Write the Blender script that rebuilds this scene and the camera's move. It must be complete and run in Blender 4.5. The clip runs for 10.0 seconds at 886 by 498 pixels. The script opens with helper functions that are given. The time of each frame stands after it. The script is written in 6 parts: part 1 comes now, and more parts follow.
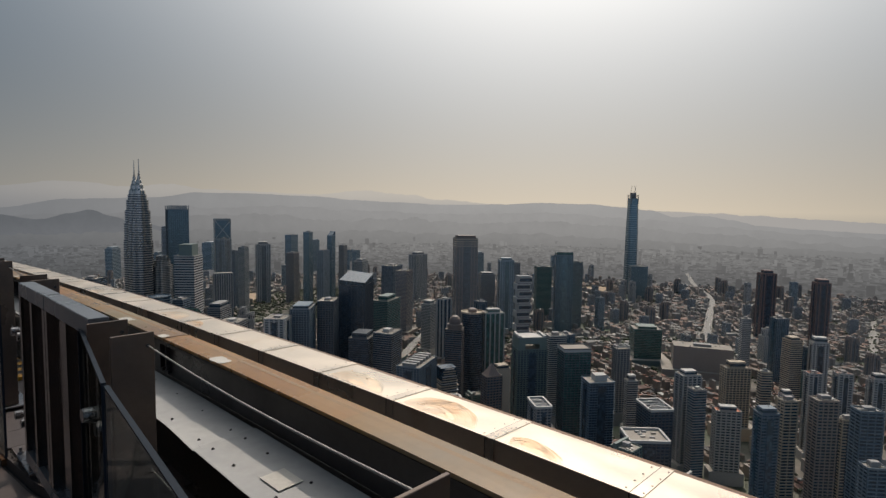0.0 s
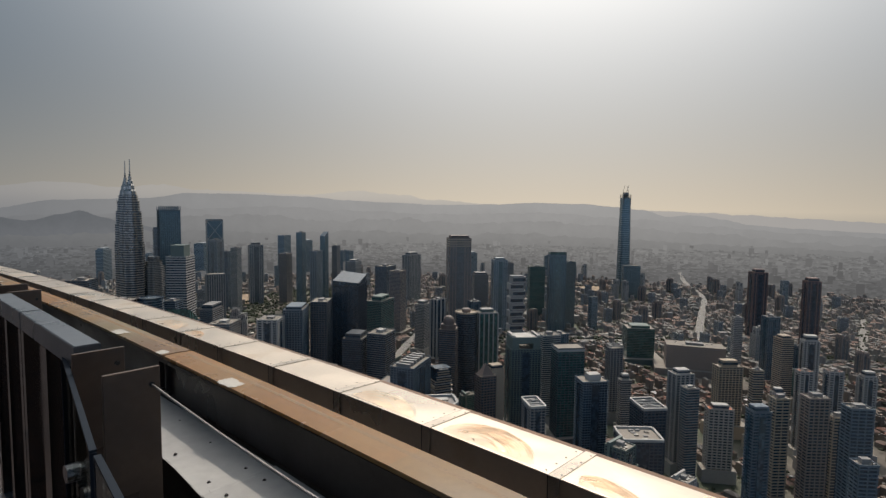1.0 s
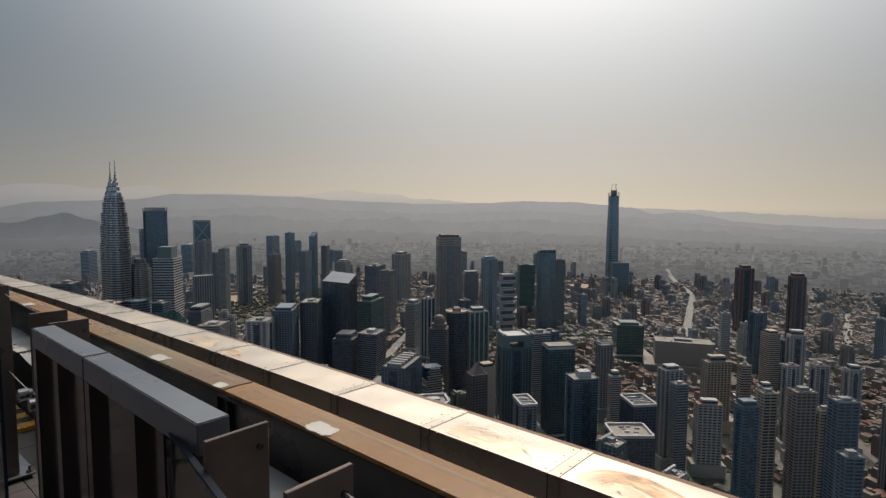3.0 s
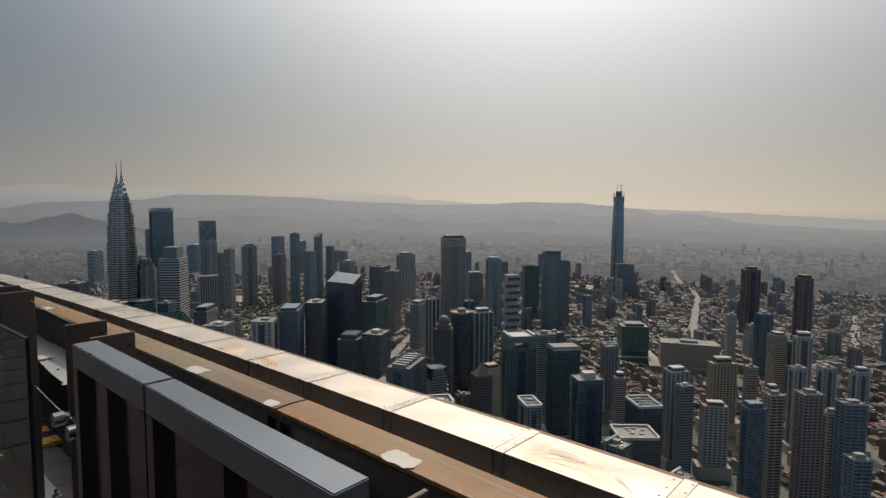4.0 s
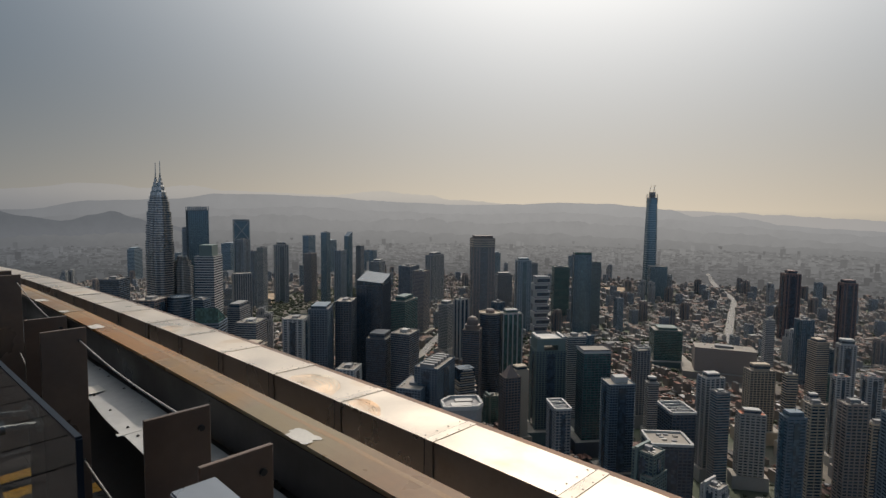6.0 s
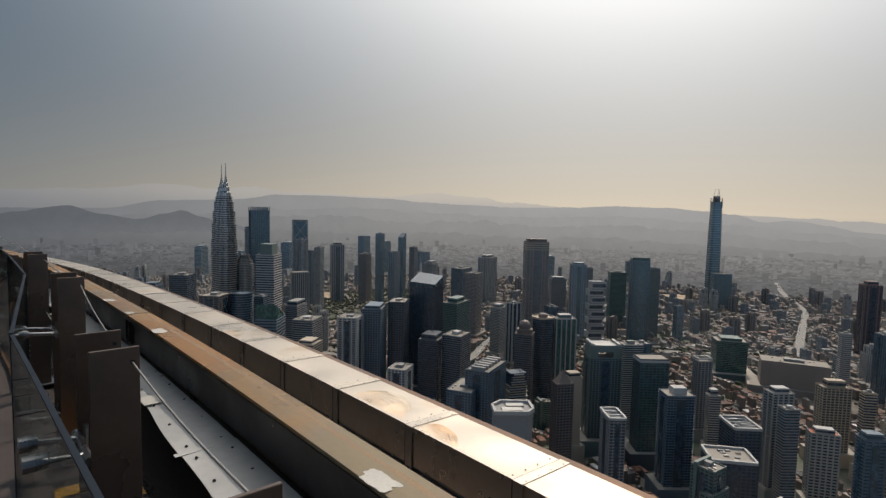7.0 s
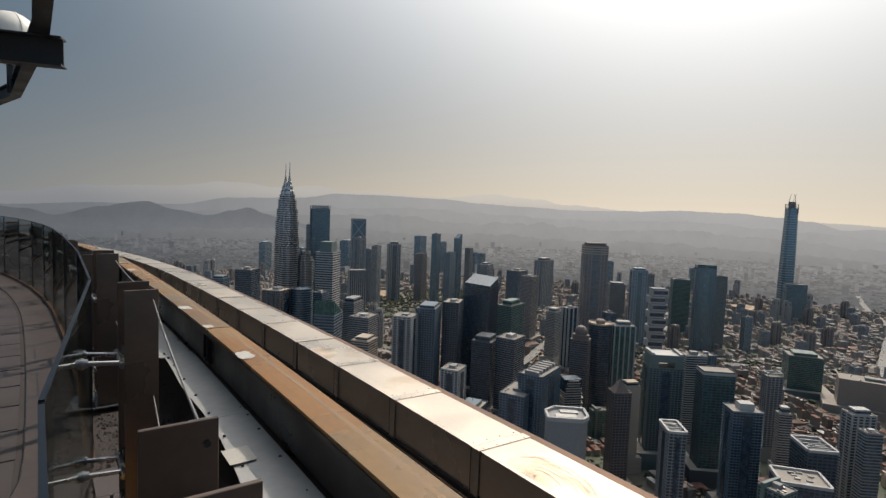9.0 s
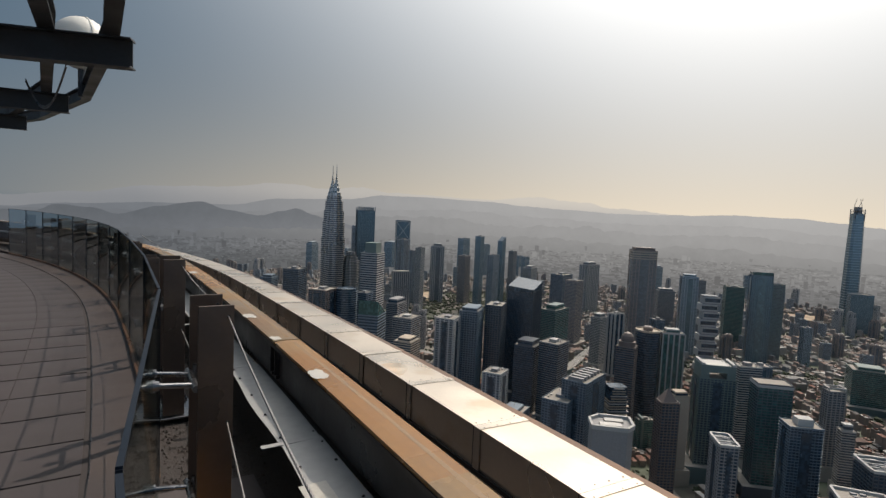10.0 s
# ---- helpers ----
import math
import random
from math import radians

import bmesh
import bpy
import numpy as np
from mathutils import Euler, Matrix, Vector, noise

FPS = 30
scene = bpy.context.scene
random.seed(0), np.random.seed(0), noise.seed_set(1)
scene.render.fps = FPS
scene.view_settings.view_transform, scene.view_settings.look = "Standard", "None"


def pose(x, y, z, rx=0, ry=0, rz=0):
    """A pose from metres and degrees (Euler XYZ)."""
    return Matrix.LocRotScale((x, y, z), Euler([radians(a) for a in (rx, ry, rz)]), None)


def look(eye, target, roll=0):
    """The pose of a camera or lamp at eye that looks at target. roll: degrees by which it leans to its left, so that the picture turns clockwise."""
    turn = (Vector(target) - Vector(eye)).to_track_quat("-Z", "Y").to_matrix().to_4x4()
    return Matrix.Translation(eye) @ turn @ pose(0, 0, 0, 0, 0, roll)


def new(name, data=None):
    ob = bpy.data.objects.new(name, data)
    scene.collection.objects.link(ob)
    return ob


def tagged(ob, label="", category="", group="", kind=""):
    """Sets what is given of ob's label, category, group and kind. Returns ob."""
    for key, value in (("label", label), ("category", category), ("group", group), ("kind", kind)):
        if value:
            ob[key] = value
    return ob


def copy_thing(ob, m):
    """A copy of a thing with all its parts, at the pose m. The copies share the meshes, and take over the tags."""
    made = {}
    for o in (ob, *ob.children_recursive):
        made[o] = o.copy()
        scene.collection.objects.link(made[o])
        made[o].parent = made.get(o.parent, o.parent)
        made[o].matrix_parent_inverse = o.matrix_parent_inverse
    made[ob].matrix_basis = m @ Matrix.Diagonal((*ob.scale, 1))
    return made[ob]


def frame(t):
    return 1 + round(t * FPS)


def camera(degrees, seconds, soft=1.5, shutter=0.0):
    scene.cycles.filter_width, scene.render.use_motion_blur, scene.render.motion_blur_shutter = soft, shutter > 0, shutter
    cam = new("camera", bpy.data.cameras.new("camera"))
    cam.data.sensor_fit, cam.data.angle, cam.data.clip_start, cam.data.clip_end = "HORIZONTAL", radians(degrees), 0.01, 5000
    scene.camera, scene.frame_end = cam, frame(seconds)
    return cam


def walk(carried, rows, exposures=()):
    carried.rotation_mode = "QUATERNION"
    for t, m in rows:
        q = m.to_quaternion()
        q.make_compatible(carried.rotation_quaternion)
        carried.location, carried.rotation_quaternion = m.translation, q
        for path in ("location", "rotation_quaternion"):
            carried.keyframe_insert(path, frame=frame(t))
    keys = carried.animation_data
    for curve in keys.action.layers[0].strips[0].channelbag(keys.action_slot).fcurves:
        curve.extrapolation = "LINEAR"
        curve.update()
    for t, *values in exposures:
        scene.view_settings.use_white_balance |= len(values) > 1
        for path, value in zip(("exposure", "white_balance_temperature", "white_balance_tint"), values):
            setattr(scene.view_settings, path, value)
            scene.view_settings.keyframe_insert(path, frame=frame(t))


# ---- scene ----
EXPO, KELVIN, TINT = -1.12, 6340, 13
cam = camera(79.0, 10.0, soft=1.4)
PATH = [
    (0, pose(40.151, 26.318, 1.949, 85.57, -0.85, -3.16)),
    (0.5, pose(40.011, 26.600, 1.953, 85.58, -0.70, -3.51)),
    (1, pose(39.862, 26.844, 1.930, 85.59, -0.72, -3.88)),
    (1.5, pose(39.690, 27.027, 1.930, 85.63, -0.48, -5.46)),
    (2, pose(39.535, 27.168, 1.940, 85.56, -0.36, -5.86)),
    (2.5, pose(39.365, 27.310, 1.965, 85.48, -0.30, -5.50)),
    (4, pose(38.805, 27.867, 1.934, 85.58, -0.33, -4.55)),
    (4.5, pose(38.649, 28.111, 1.957, 85.50, -0.43, -4.30)),
    (5, pose(38.458, 28.420, 1.945, 85.50, -0.37, -2.72)),
    (5.5, pose(38.226, 28.760, 1.920, 85.59, -0.65, -2.58)),
    (6, pose(38.060, 28.975, 1.945, 85.57, -0.64, -1.45)),
    (6.2, pose(38.010, 29.045, 1.948, 85.62, -0.68, 0.44)),
    (7.3, pose(37.787, 29.570, 1.950, 85.72, -1.50, 5.09)),
    (7.5, pose(37.730, 29.690, 1.963, 85.66, -1.72, 5.85)),
    (8, pose(37.549, 29.970, 1.957, 85.61, -1.91, 6.45)),
    (8.5, pose(37.304, 30.190, 1.940, 85.64, -2.00, 7.45)),
    (9, pose(37.055, 30.430, 1.908, 85.66, -2.15, 10.24)),
    (9.5, pose(36.850, 30.625, 1.912, 85.71, -2.27, 12.30)),
    (10, pose(36.683, 30.735, 1.930, 85.71, -2.62, 14.91)),
]
walk(cam, PATH, exposures=[(0, EXPO, KELVIN, TINT), (6, EXPO, KELVIN, TINT), (7.5, EXPO + 0.12, KELVIN, TINT), (10, EXPO + 0.32, KELVIN, TINT)])

# ---------------------------------------------------------------- light
SKY, SKY_BLUE, BASE_HAZE = 2.2, 0.010, (0.023, 0.073, 0.122)
SUN_AZ, SUN_EL = 16.0, 54.0          # degrees clockwise from +y, and above the horizon
world = bpy.data.worlds.new("world")
scene.world = world
world.use_nodes = True
wn = world.node_tree.nodes
wl = world.node_tree.links
wn.clear()
w_out = wn.new("ShaderNodeOutputWorld")
w_bg = wn.new("ShaderNodeBackground")
sky = wn.new("ShaderNodeTexSky")
sky.sky_type = 'NISHITA'
sky.sun_disc = False
sky.sun_elevation = radians(SUN_EL)
sky.sun_rotation = radians(SUN_AZ)
sky.altitude = 0
sky.air_density = 1.0
sky.dust_density = 3.0
sky.ozone_density = 1.0
# the hazy tropical sky: the clear-sky model, a wide pale glow round the sun, and warm haze low down
SUN_DIR = (math.sin(radians(SUN_AZ)) * math.cos(radians(SUN_EL)), math.cos(radians(SUN_AZ)) * math.cos(radians(SUN_EL)), math.sin(radians(SUN_EL)))


def w_math(op, a, b=None):
    m = wn.new("ShaderNodeMath")
    m.operation = op
    m.use_clamp = False
    for k, v in enumerate((a, b)):
        if v is None:
            continue
        if isinstance(v, (int, float)):
            m.inputs[k].default_value = v
        else:
            wl.new(v, m.inputs[k])
    return m.outputs[0]


def w_scale(colour, factor):
    m = wn.new("ShaderNodeVectorMath")
    m.operation = 'SCALE'
    if isinstance(colour, tuple):
        m.inputs[0].default_value = colour
    else:
        wl.new(colour, m.inputs[0])
    if isinstance(factor, (int, float)):
        m.inputs["Scale"].default_value = factor
    else:
        wl.new(factor, m.inputs["Scale"])
    return m.outputs[0]


def w_add(a, b):
    m = wn.new("ShaderNodeVectorMath")
    m.operation = 'ADD'
    wl.new(a, m.inputs[0])
    wl.new(b, m.inputs[1])
    return m.outputs[0]


w_tc = wn.new("ShaderNodeTexCoord")
w_dot = wn.new("ShaderNodeVectorMath")
w_dot.operation = 'DOT_PRODUCT'
wl.new(w_tc.outputs["Generated"], w_dot.inputs[0])
w_dot.inputs[1].default_value = SUN_DIR
w_sep = wn.new("ShaderNodeSeparateXYZ")
wl.new(w_tc.outputs["Generated"], w_sep.inputs[0])
c_sun = w_math('MAXIMUM', w_dot.outputs["Value"], 0.0)
glow_wide = w_math('POWER', c_sun, 5.1)
glow_near = w_math('POWER', c_sun, 12.0)
low = w_math('POWER', 2.718, w_math('MULTIPLY', w_math('ABSOLUTE', w_sep.outputs["Z"]), -8.0))
lit = w_math('ADD', w_math('MULTIPLY', w_math('POWER', w_math('MAXIMUM', w_dot.outputs["Value"], 0.0), 1.5), 2.25), 0.10)
w_sum = w_add(w_scale(sky.outputs[0], SKY_BLUE), w_scale(BASE_HAZE, SKY))
w_sum = w_add(w_sum, w_scale((1.98, 1.89, 1.69), w_math('MULTIPLY', glow_wide, SKY)))
w_sum = w_add(w_sum, w_scale((0.55, 0.45, 0.31), w_math('MULTIPLY', glow_near, SKY)))
w_sum = w_add(w_sum, w_scale((0.450, 0.335, 0.178), w_math('MULTIPLY', w_math('MULTIPLY', low, lit), SKY)))
# unseen sky opposite the sun, brightened to fill the shaded facades
back = w_math('MAXIMUM', w_math('MULTIPLY', w_dot.outputs["Value"], -1.0), 0.0)
w_sum = w_add(w_sum, w_scale((0.70, 0.83, 1.04), w_math('MULTIPLY', back, SKY)))
w_bg.inputs["Strength"].default_value = 1.0
wl.new(w_sum, w_bg.inputs["Color"])
wl.new(w_bg.outputs[0], w_out.inputs["Surface"])

sun_data = bpy.data.lights.new("sun", 'SUN')
sun_data.energy = 4.8
sun_data.angle = radians(0.6)
sun_data.color = (1.0, 0.88, 0.72)
sun = new("sun", sun_data)
sa, se = radians(SUN_AZ), radians(SUN_EL)
sun.matrix_world = look((0, 0, 60), (-math.sin(sa) * math.cos(se), -math.cos(sa) * math.cos(se), 60 - math.sin(se)))

# ---------------------------------------------------------------- materials


def material(name, base, rough=0.6, metal=0.0, vary=0.12, scale=1.0, fine=None, bump=0.0, rnd=0.0, island=0.0, second=None,
             second_scale=None, second_sharp=(0.45, 0.62), spec=0.5, rough_vary=0.12, stretch=(1, 1, 1), hue_vary=0.0):
    """A surface with colour drifting at two scales, blotches of a second colour, relief and uneven gloss."""
    m = bpy.data.materials.new(name)
    m.use_nodes = True
    nt = m.node_tree
    n, l = nt.nodes, nt.links
    b = n["Principled BSDF"]
    b.inputs["Metallic"].default_value = metal
    b.inputs["Specular IOR Level"].default_value = spec
    tc = n.new("ShaderNodeTexCoord")
    mp = n.new("ShaderNodeMapping")
    mp.inputs["Scale"].default_value = stretch
    l.new(tc.outputs["Object"], mp.inputs["Vector"])
    n1 = n.new("ShaderNodeTexNoise")
    n1.inputs["Scale"].default_value = scale
    n1.inputs["Detail"].default_value = 5
    n2 = n.new("ShaderNodeTexNoise")
    n2.inputs["Scale"].default_value = fine or scale * 11
    n2.inputs["Detail"].default_value = 3
    l.new(mp.outputs[0], n1.inputs["Vector"])
    l.new(mp.outputs[0], n2.inputs["Vector"])
    add = n.new("ShaderNodeMath")
    add.operation = 'ADD'
    l.new(n1.outputs["Fac"], add.inputs[0])
    l.new(n2.outputs["Fac"], add.inputs[1])
    mr = n.new("ShaderNodeMapRange")
    mr.inputs["From Min"].default_value = 0.6
    mr.inputs["From Max"].default_value = 1.4
    mr.inputs["To Min"].default_value = 1 - vary
    mr.inputs["To Max"].default_value = 1 + vary
    l.new(add.outputs[0], mr.inputs["Value"])
    colour = n.new("ShaderNodeRGB")
    colour.outputs[0].default_value = (*base, 1)
    src = colour.outputs[0]
    if second:
        n3 = n.new("ShaderNodeTexNoise")
        n3.inputs["Scale"].default_value = second_scale or scale * 0.6
        n3.inputs["Detail"].default_value = 6
        l.new(mp.outputs[0], n3.inputs["Vector"])
        r3 = n.new("ShaderNodeMapRange")
        r3.inputs["From Min"].default_value, r3.inputs["From Max"].default_value = second_sharp
        l.new(n3.outputs["Fac"], r3.inputs["Value"])
        mx = n.new("ShaderNodeMix")
        mx.data_type = 'RGBA'
        l.new(r3.outputs[0], mx.inputs["Factor"])
        l.new(src, mx.inputs[6])
        mx.inputs[7].default_value = (*second, 1)
        src = mx.outputs[2]
    factor = mr.outputs[0]
    for amount, node, socket in ((rnd, "ShaderNodeObjectInfo", "Random"), (island, "ShaderNodeNewGeometry", "Random Per Island")):
        if amount:
            o = n.new(node)
            r = n.new("ShaderNodeMapRange")
            r.inputs["To Min"].default_value = 1 - amount
            r.inputs["To Max"].default_value = 1 + amount
            l.new(o.outputs[socket], r.inputs["Value"])
            mu = n.new("ShaderNodeMath")
            mu.operation = 'MULTIPLY'
            l.new(factor, mu.inputs[0])
            l.new(r.outputs[0], mu.inputs[1])
            factor = mu.outputs[0]
            if hue_vary:
                hs = n.new("ShaderNodeHueSaturation")
                hr = n.new("ShaderNodeMapRange")
                wh = n.new("ShaderNodeTexWhiteNoise")
                wh.noise_dimensions = '1D'
                l.new(o.outputs[socket], wh.inputs["W"])
                hr.inputs["To Min"].default_value = 0.5 - hue_vary
                hr.inputs["To Max"].default_value = 0.5 + hue_vary
                l.new(wh.outputs["Value"], hr.inputs["Value"])
                l.new(hr.outputs[0], hs.inputs["Hue"])
                l.new(src, hs.inputs["Color"])
                src = hs.outputs[0]
    vm = n.new("ShaderNodeVectorMath")
    vm.operation = 'SCALE'
    l.new(src, vm.inputs[0])
    l.new(factor, vm.inputs["Scale"])
    l.new(vm.outputs[0], b.inputs["Base Color"])
    rr = n.new("ShaderNodeMapRange")
    rr.inputs["From Min"].default_value = 0.3
    rr.inputs["From Max"].default_value = 0.7
    rr.inputs["To Min"].default_value = max(0.02, rough - rough_vary)
    rr.inputs["To Max"].default_value = min(1.0, rough + rough_vary)
    l.new(n1.outputs["Fac"], rr.inputs["Value"])
    l.new(rr.outputs[0], b.inputs["Roughness"])
    if bump:
        bp = n.new("ShaderNodeBump")
        bp.inputs["Strength"].default_value = 0.6
        bp.inputs["Distance"].default_value = bump
        l.new(n2.outputs["Fac"], bp.inputs["Height"])
        l.new(bp.outputs[0], b.inputs["Normal"])
    return m


def glass_pane(name, tint, thin=0.12):
    """Thin tinted pane: mostly clear, with a mirror-like skin that grows at grazing angles."""
    m = bpy.data.materials.new(name)
    m.use_nodes = True
    nt = m.node_tree
    n, l = nt.nodes, nt.links
    n.clear()
    out = n.new("ShaderNodeOutputMaterial")
    tr = n.new("ShaderNodeBsdfTransparent")
    tr.inputs["Color"].default_value = (*tint, 1)
    gl = n.new("ShaderNodeBsdfGlossy")
    gl.inputs["Roughness"].default_value = 0.03
    gl.inputs["Color"].default_value = (0.9, 0.95, 0.95, 1)
    fr = n.new("ShaderNodeLayerWeight")
    fr.inputs["Blend"].default_value = 0.18
    mr = n.new("ShaderNodeMapRange")
    mr.inputs["To Min"].default_value = 0.05
    mr.inputs["To Max"].default_value = 0.5
    l.new(fr.outputs["Facing"], mr.inputs["Value"])
    mx = n.new("ShaderNodeMixShader")
    l.new(mr.outputs[0], mx.inputs["Fac"])
    l.new(tr.outputs[0], mx.inputs[1])
    l.new(gl.outputs[0], mx.inputs[2])
    l.new(mx.outputs[0], out.inputs["Surface"])
    return m


M_COPING = material("brushed_coping_sheet", (0.78, 0.68, 0.565), 0.30, 0.88, 0.05, 1.2, 30, 0.0005, rnd=0.05, second=(0.70, 0.57, 0.43),
                    second_scale=1.7, second_sharp=(0.57, 0.66), rough_vary=0.07)
M_COPING_SIDE = material("coping_side_sheet", (0.16, 0.125, 0.105), 0.5, 0.3, 0.15, 1.5, 20, 0.0008, rnd=0.1)
M_RAIL = material("brown_painted_rail", (0.245, 0.112, 0.024), 0.30, 0.0, 0.14, 1.6, 22, 0.0004, second=(0.255, 0.140, 0.045), second_scale=0.9, rough_vary=0.14)
M_RAIL_GREY = material("faded_rail_paint", (0.185, 0.138, 0.070), 0.34, 0.0, 0.12, 1.8, 24, 0.0004, second=(0.178, 0.100, 0.044), second_scale=0.8, rough_vary=0.12)
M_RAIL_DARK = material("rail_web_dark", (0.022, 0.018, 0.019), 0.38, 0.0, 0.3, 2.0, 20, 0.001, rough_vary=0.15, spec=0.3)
M_PATCH = material("primer_patch", (0.47, 0.45, 0.41), 0.45, 0.0, 0.12, 6, 60)
M_SHEET = material("galvanised_sheet", (0.34, 0.34, 0.338), 0.5, 0.15, 0.12, 2.0, 14, 0.0006, rnd=0.08, second=(0.41, 0.41, 0.40), second_scale=1.6, second_sharp=(0.5, 0.75))
M_PLATE = material("brown_steel_plate", (0.118, 0.090, 0.077), 0.36, 0.6, 0.1, 1.5, 30, 0.0003, second=(0.17, 0.122, 0.094), second_scale=2.2)
M_STRIP = material("coping_cover_strip", (0.66, 0.58, 0.49), 0.34, 0.85, 0.1, 2, 30, rnd=0.06)
M_STEEL = material("polished_steel", (0.24, 0.24, 0.25), 0.28, 1.0, 0.08, 6, 40)
M_ROPE = material("steel_wire_rope", (0.30, 0.29, 0.28), 0.45, 0.8, 0.25, 60, 300, 0.001)
# steel tube with the sky's reflection put into its blue-grey colour
M_BOX = material("sky_tinted_tube", (0.20, 0.22, 0.245), 0.30, 0.7, 0.08, 2, 30, rnd=0.06)
M_GRAVEL = material("dark_gravel", (0.038, 0.031, 0.029), 0.9, 0.0, 0.5, 9, 90, 0.02)
M_SAND = material("weathered_sealant", (0.30, 0.20, 0.12), 0.85, 0.0, 0.4, 14, 90, 0.006)
M_TILE = material("deck_tile", (0.057, 0.046, 0.047), 0.6, 0.0, 0.08, 0.7, 12, 0.0006, rnd=0.06, second=(0.049, 0.040, 0.041), second_scale=0.9)
M_JOINT = material("tile_joint", (0.050, 0.042, 0.042), 0.9, 0.0, 0.2, 3, 30)
M_YELLOW = material("hazard_yellow", (0.62, 0.33, 0.045), 0.4, 0.0, 0.2, 5, 60, 0.001)
M_BLACK = material("hazard_black", (0.02, 0.02, 0.022), 0.35, 0.0, 0.3, 5, 60, 0.001)
M_BEAM = material("dark_painted_beam", (0.045, 0.05, 0.055), 0.5, 0.2, 0.15, 2, 25, 0.0006)
M_RADOME = material("white_radome", (0.78, 0.76, 0.70), 0.5, 0.0, 0.05, 3, 40)
M_GLASS = glass_pane("balustrade_glass", (0.60, 0.63, 0.62))
M_GLASS_EDGE = material("glass_edge", (0.012, 0.018, 0.028), 0.45, 0.0, 0.1, 3, 30, spec=0.12)
M_RAIL_MID = material("half_worn_rail_paint", (0.225, 0.128, 0.042), 0.36, 0.0, 0.15, 1.7, 22, 0.0006, second=(0.188, 0.138, 0.084), second_scale=1.2, rough_vary=0.15)
M_WORN = material("scraped_paint", (0.235, 0.150, 0.080), 0.6, 0.0, 0.25, 8, 80)
M_STONES = material("loose_stones", (0.046, 0.037, 0.033), 0.9, 0.0, 0.3, 9, 60, island=0.6)
M_MIRROR = material("brown_mirror_steel", (0.115, 0.095, 0.086), 0.12, 0.9, 0.06, 2, 30)
M_BORDER = material("border_tile", (0.070, 0.054, 0.050), 0.5, 0.0, 0.12, 1.5, 20)
M_STAIN = material("dried_brush_stain", (0.66, 0.47, 0.31), 0.42, 0.6, 0.2, 9, 70)
M_STAIN_FILM = material("thin_stain_film", (0.74, 0.59, 0.445), 0.36, 0.8, 0.12, 5, 60, second=(0.68, 0.52, 0.37), second_scale=6)
M_STAIN_PALE = material("pale_dried_stain", (0.66, 0.58, 0.47), 0.42, 0.7, 0.15, 9, 70)
M_BRONZE = material("bronze_trim", (0.16, 0.085, 0.045), 0.35, 0.4, 0.2, 2, 30)

# ---------------------------------------------------------------- mesh helpers
# the rim: a long gentle arc beside the walk, then a tighter one, both bent to fit the camera's view
RIM_R, RIM_TURN, RIM_FAR = 127.77, 54.0, 30.0
RIM_C = Vector((-52.160, -58.375, 0))


def rad(a):
    return radians(a)


def rim_place(a):
    """Centre, radius and direction of the rim at the station a."""
    t = rad(46.25) + rad(a - 45.9) * 49.755 / RIM_R
    if a <= RIM_TURN:
        return RIM_C, RIM_R, t
    t1 = rad(46.25) + rad(RIM_TURN - 45.9) * 49.755 / RIM_R
    c = RIM_C + (RIM_R - RIM_FAR) * Vector((math.cos(t1), math.sin(t1), 0))
    return c, RIM_FAR, t1 + rad(a - RIM_TURN) * 49.755 / RIM_FAR


def polar(r, a, z):
    c, R, t = rim_place(a)
    q = r - 49.755 + R
    return Vector((c.x + q * math.cos(t), c.y + q * math.sin(t), z))


def mesh_of(name, bm, mat):
    me = bpy.data.meshes.new(name)
    bm.normal_update()
    bm.to_mesh(me)
    bm.free()
    for m in (mat if isinstance(mat, (list, tuple)) else [mat]):
        me.materials.append(m)
    return me


def thing(name, bm, mat, label="", category="", group="", kind="", at=None):
    ob = new(name, mesh_of(name, bm, mat))
    if at is not None:
        ob.matrix_basis = at
    return tagged(ob, label, category, group, kind)


def part(name, bm, mat, parent, label="", kind=""):
    ob = new(name, mesh_of(name, bm, mat))
    ob.parent = parent
    return tagged(ob, label, kind=kind)


def empty(name, at, label, category, group="", kind=""):
    ob = new(name)
    ob.matrix_basis = at
    return tagged(ob, label, category, group, kind)


def add_box(bm, x0, x1, y0, y1, z0, z1, mat=0, turn=None):
    co = [(x, y, z) for z in (z0, z1) for y in (y0, y1) for x in (x0, x1)]
    v = [bm.verts.new(turn @ Vector(c) if turn else c) for c in co]
    for f in ((0, 2, 3, 1), (4, 5, 7, 6), (0, 1, 5, 4), (2, 6, 7, 3), (0, 4, 6, 2), (1, 3, 7, 5)):
        bm.faces.new([v[i] for i in f]).material_index = mat
    return v


def box_bm(*a, bevel=0.0, **k):
    bm = bmesh.new()
    add_box(bm, *a, **k)
    if bevel:
        bmesh.ops.bevel(bm, geom=bm.edges[:], offset=bevel, segments=2, affect='EDGES', profile=0.6)
    return bm


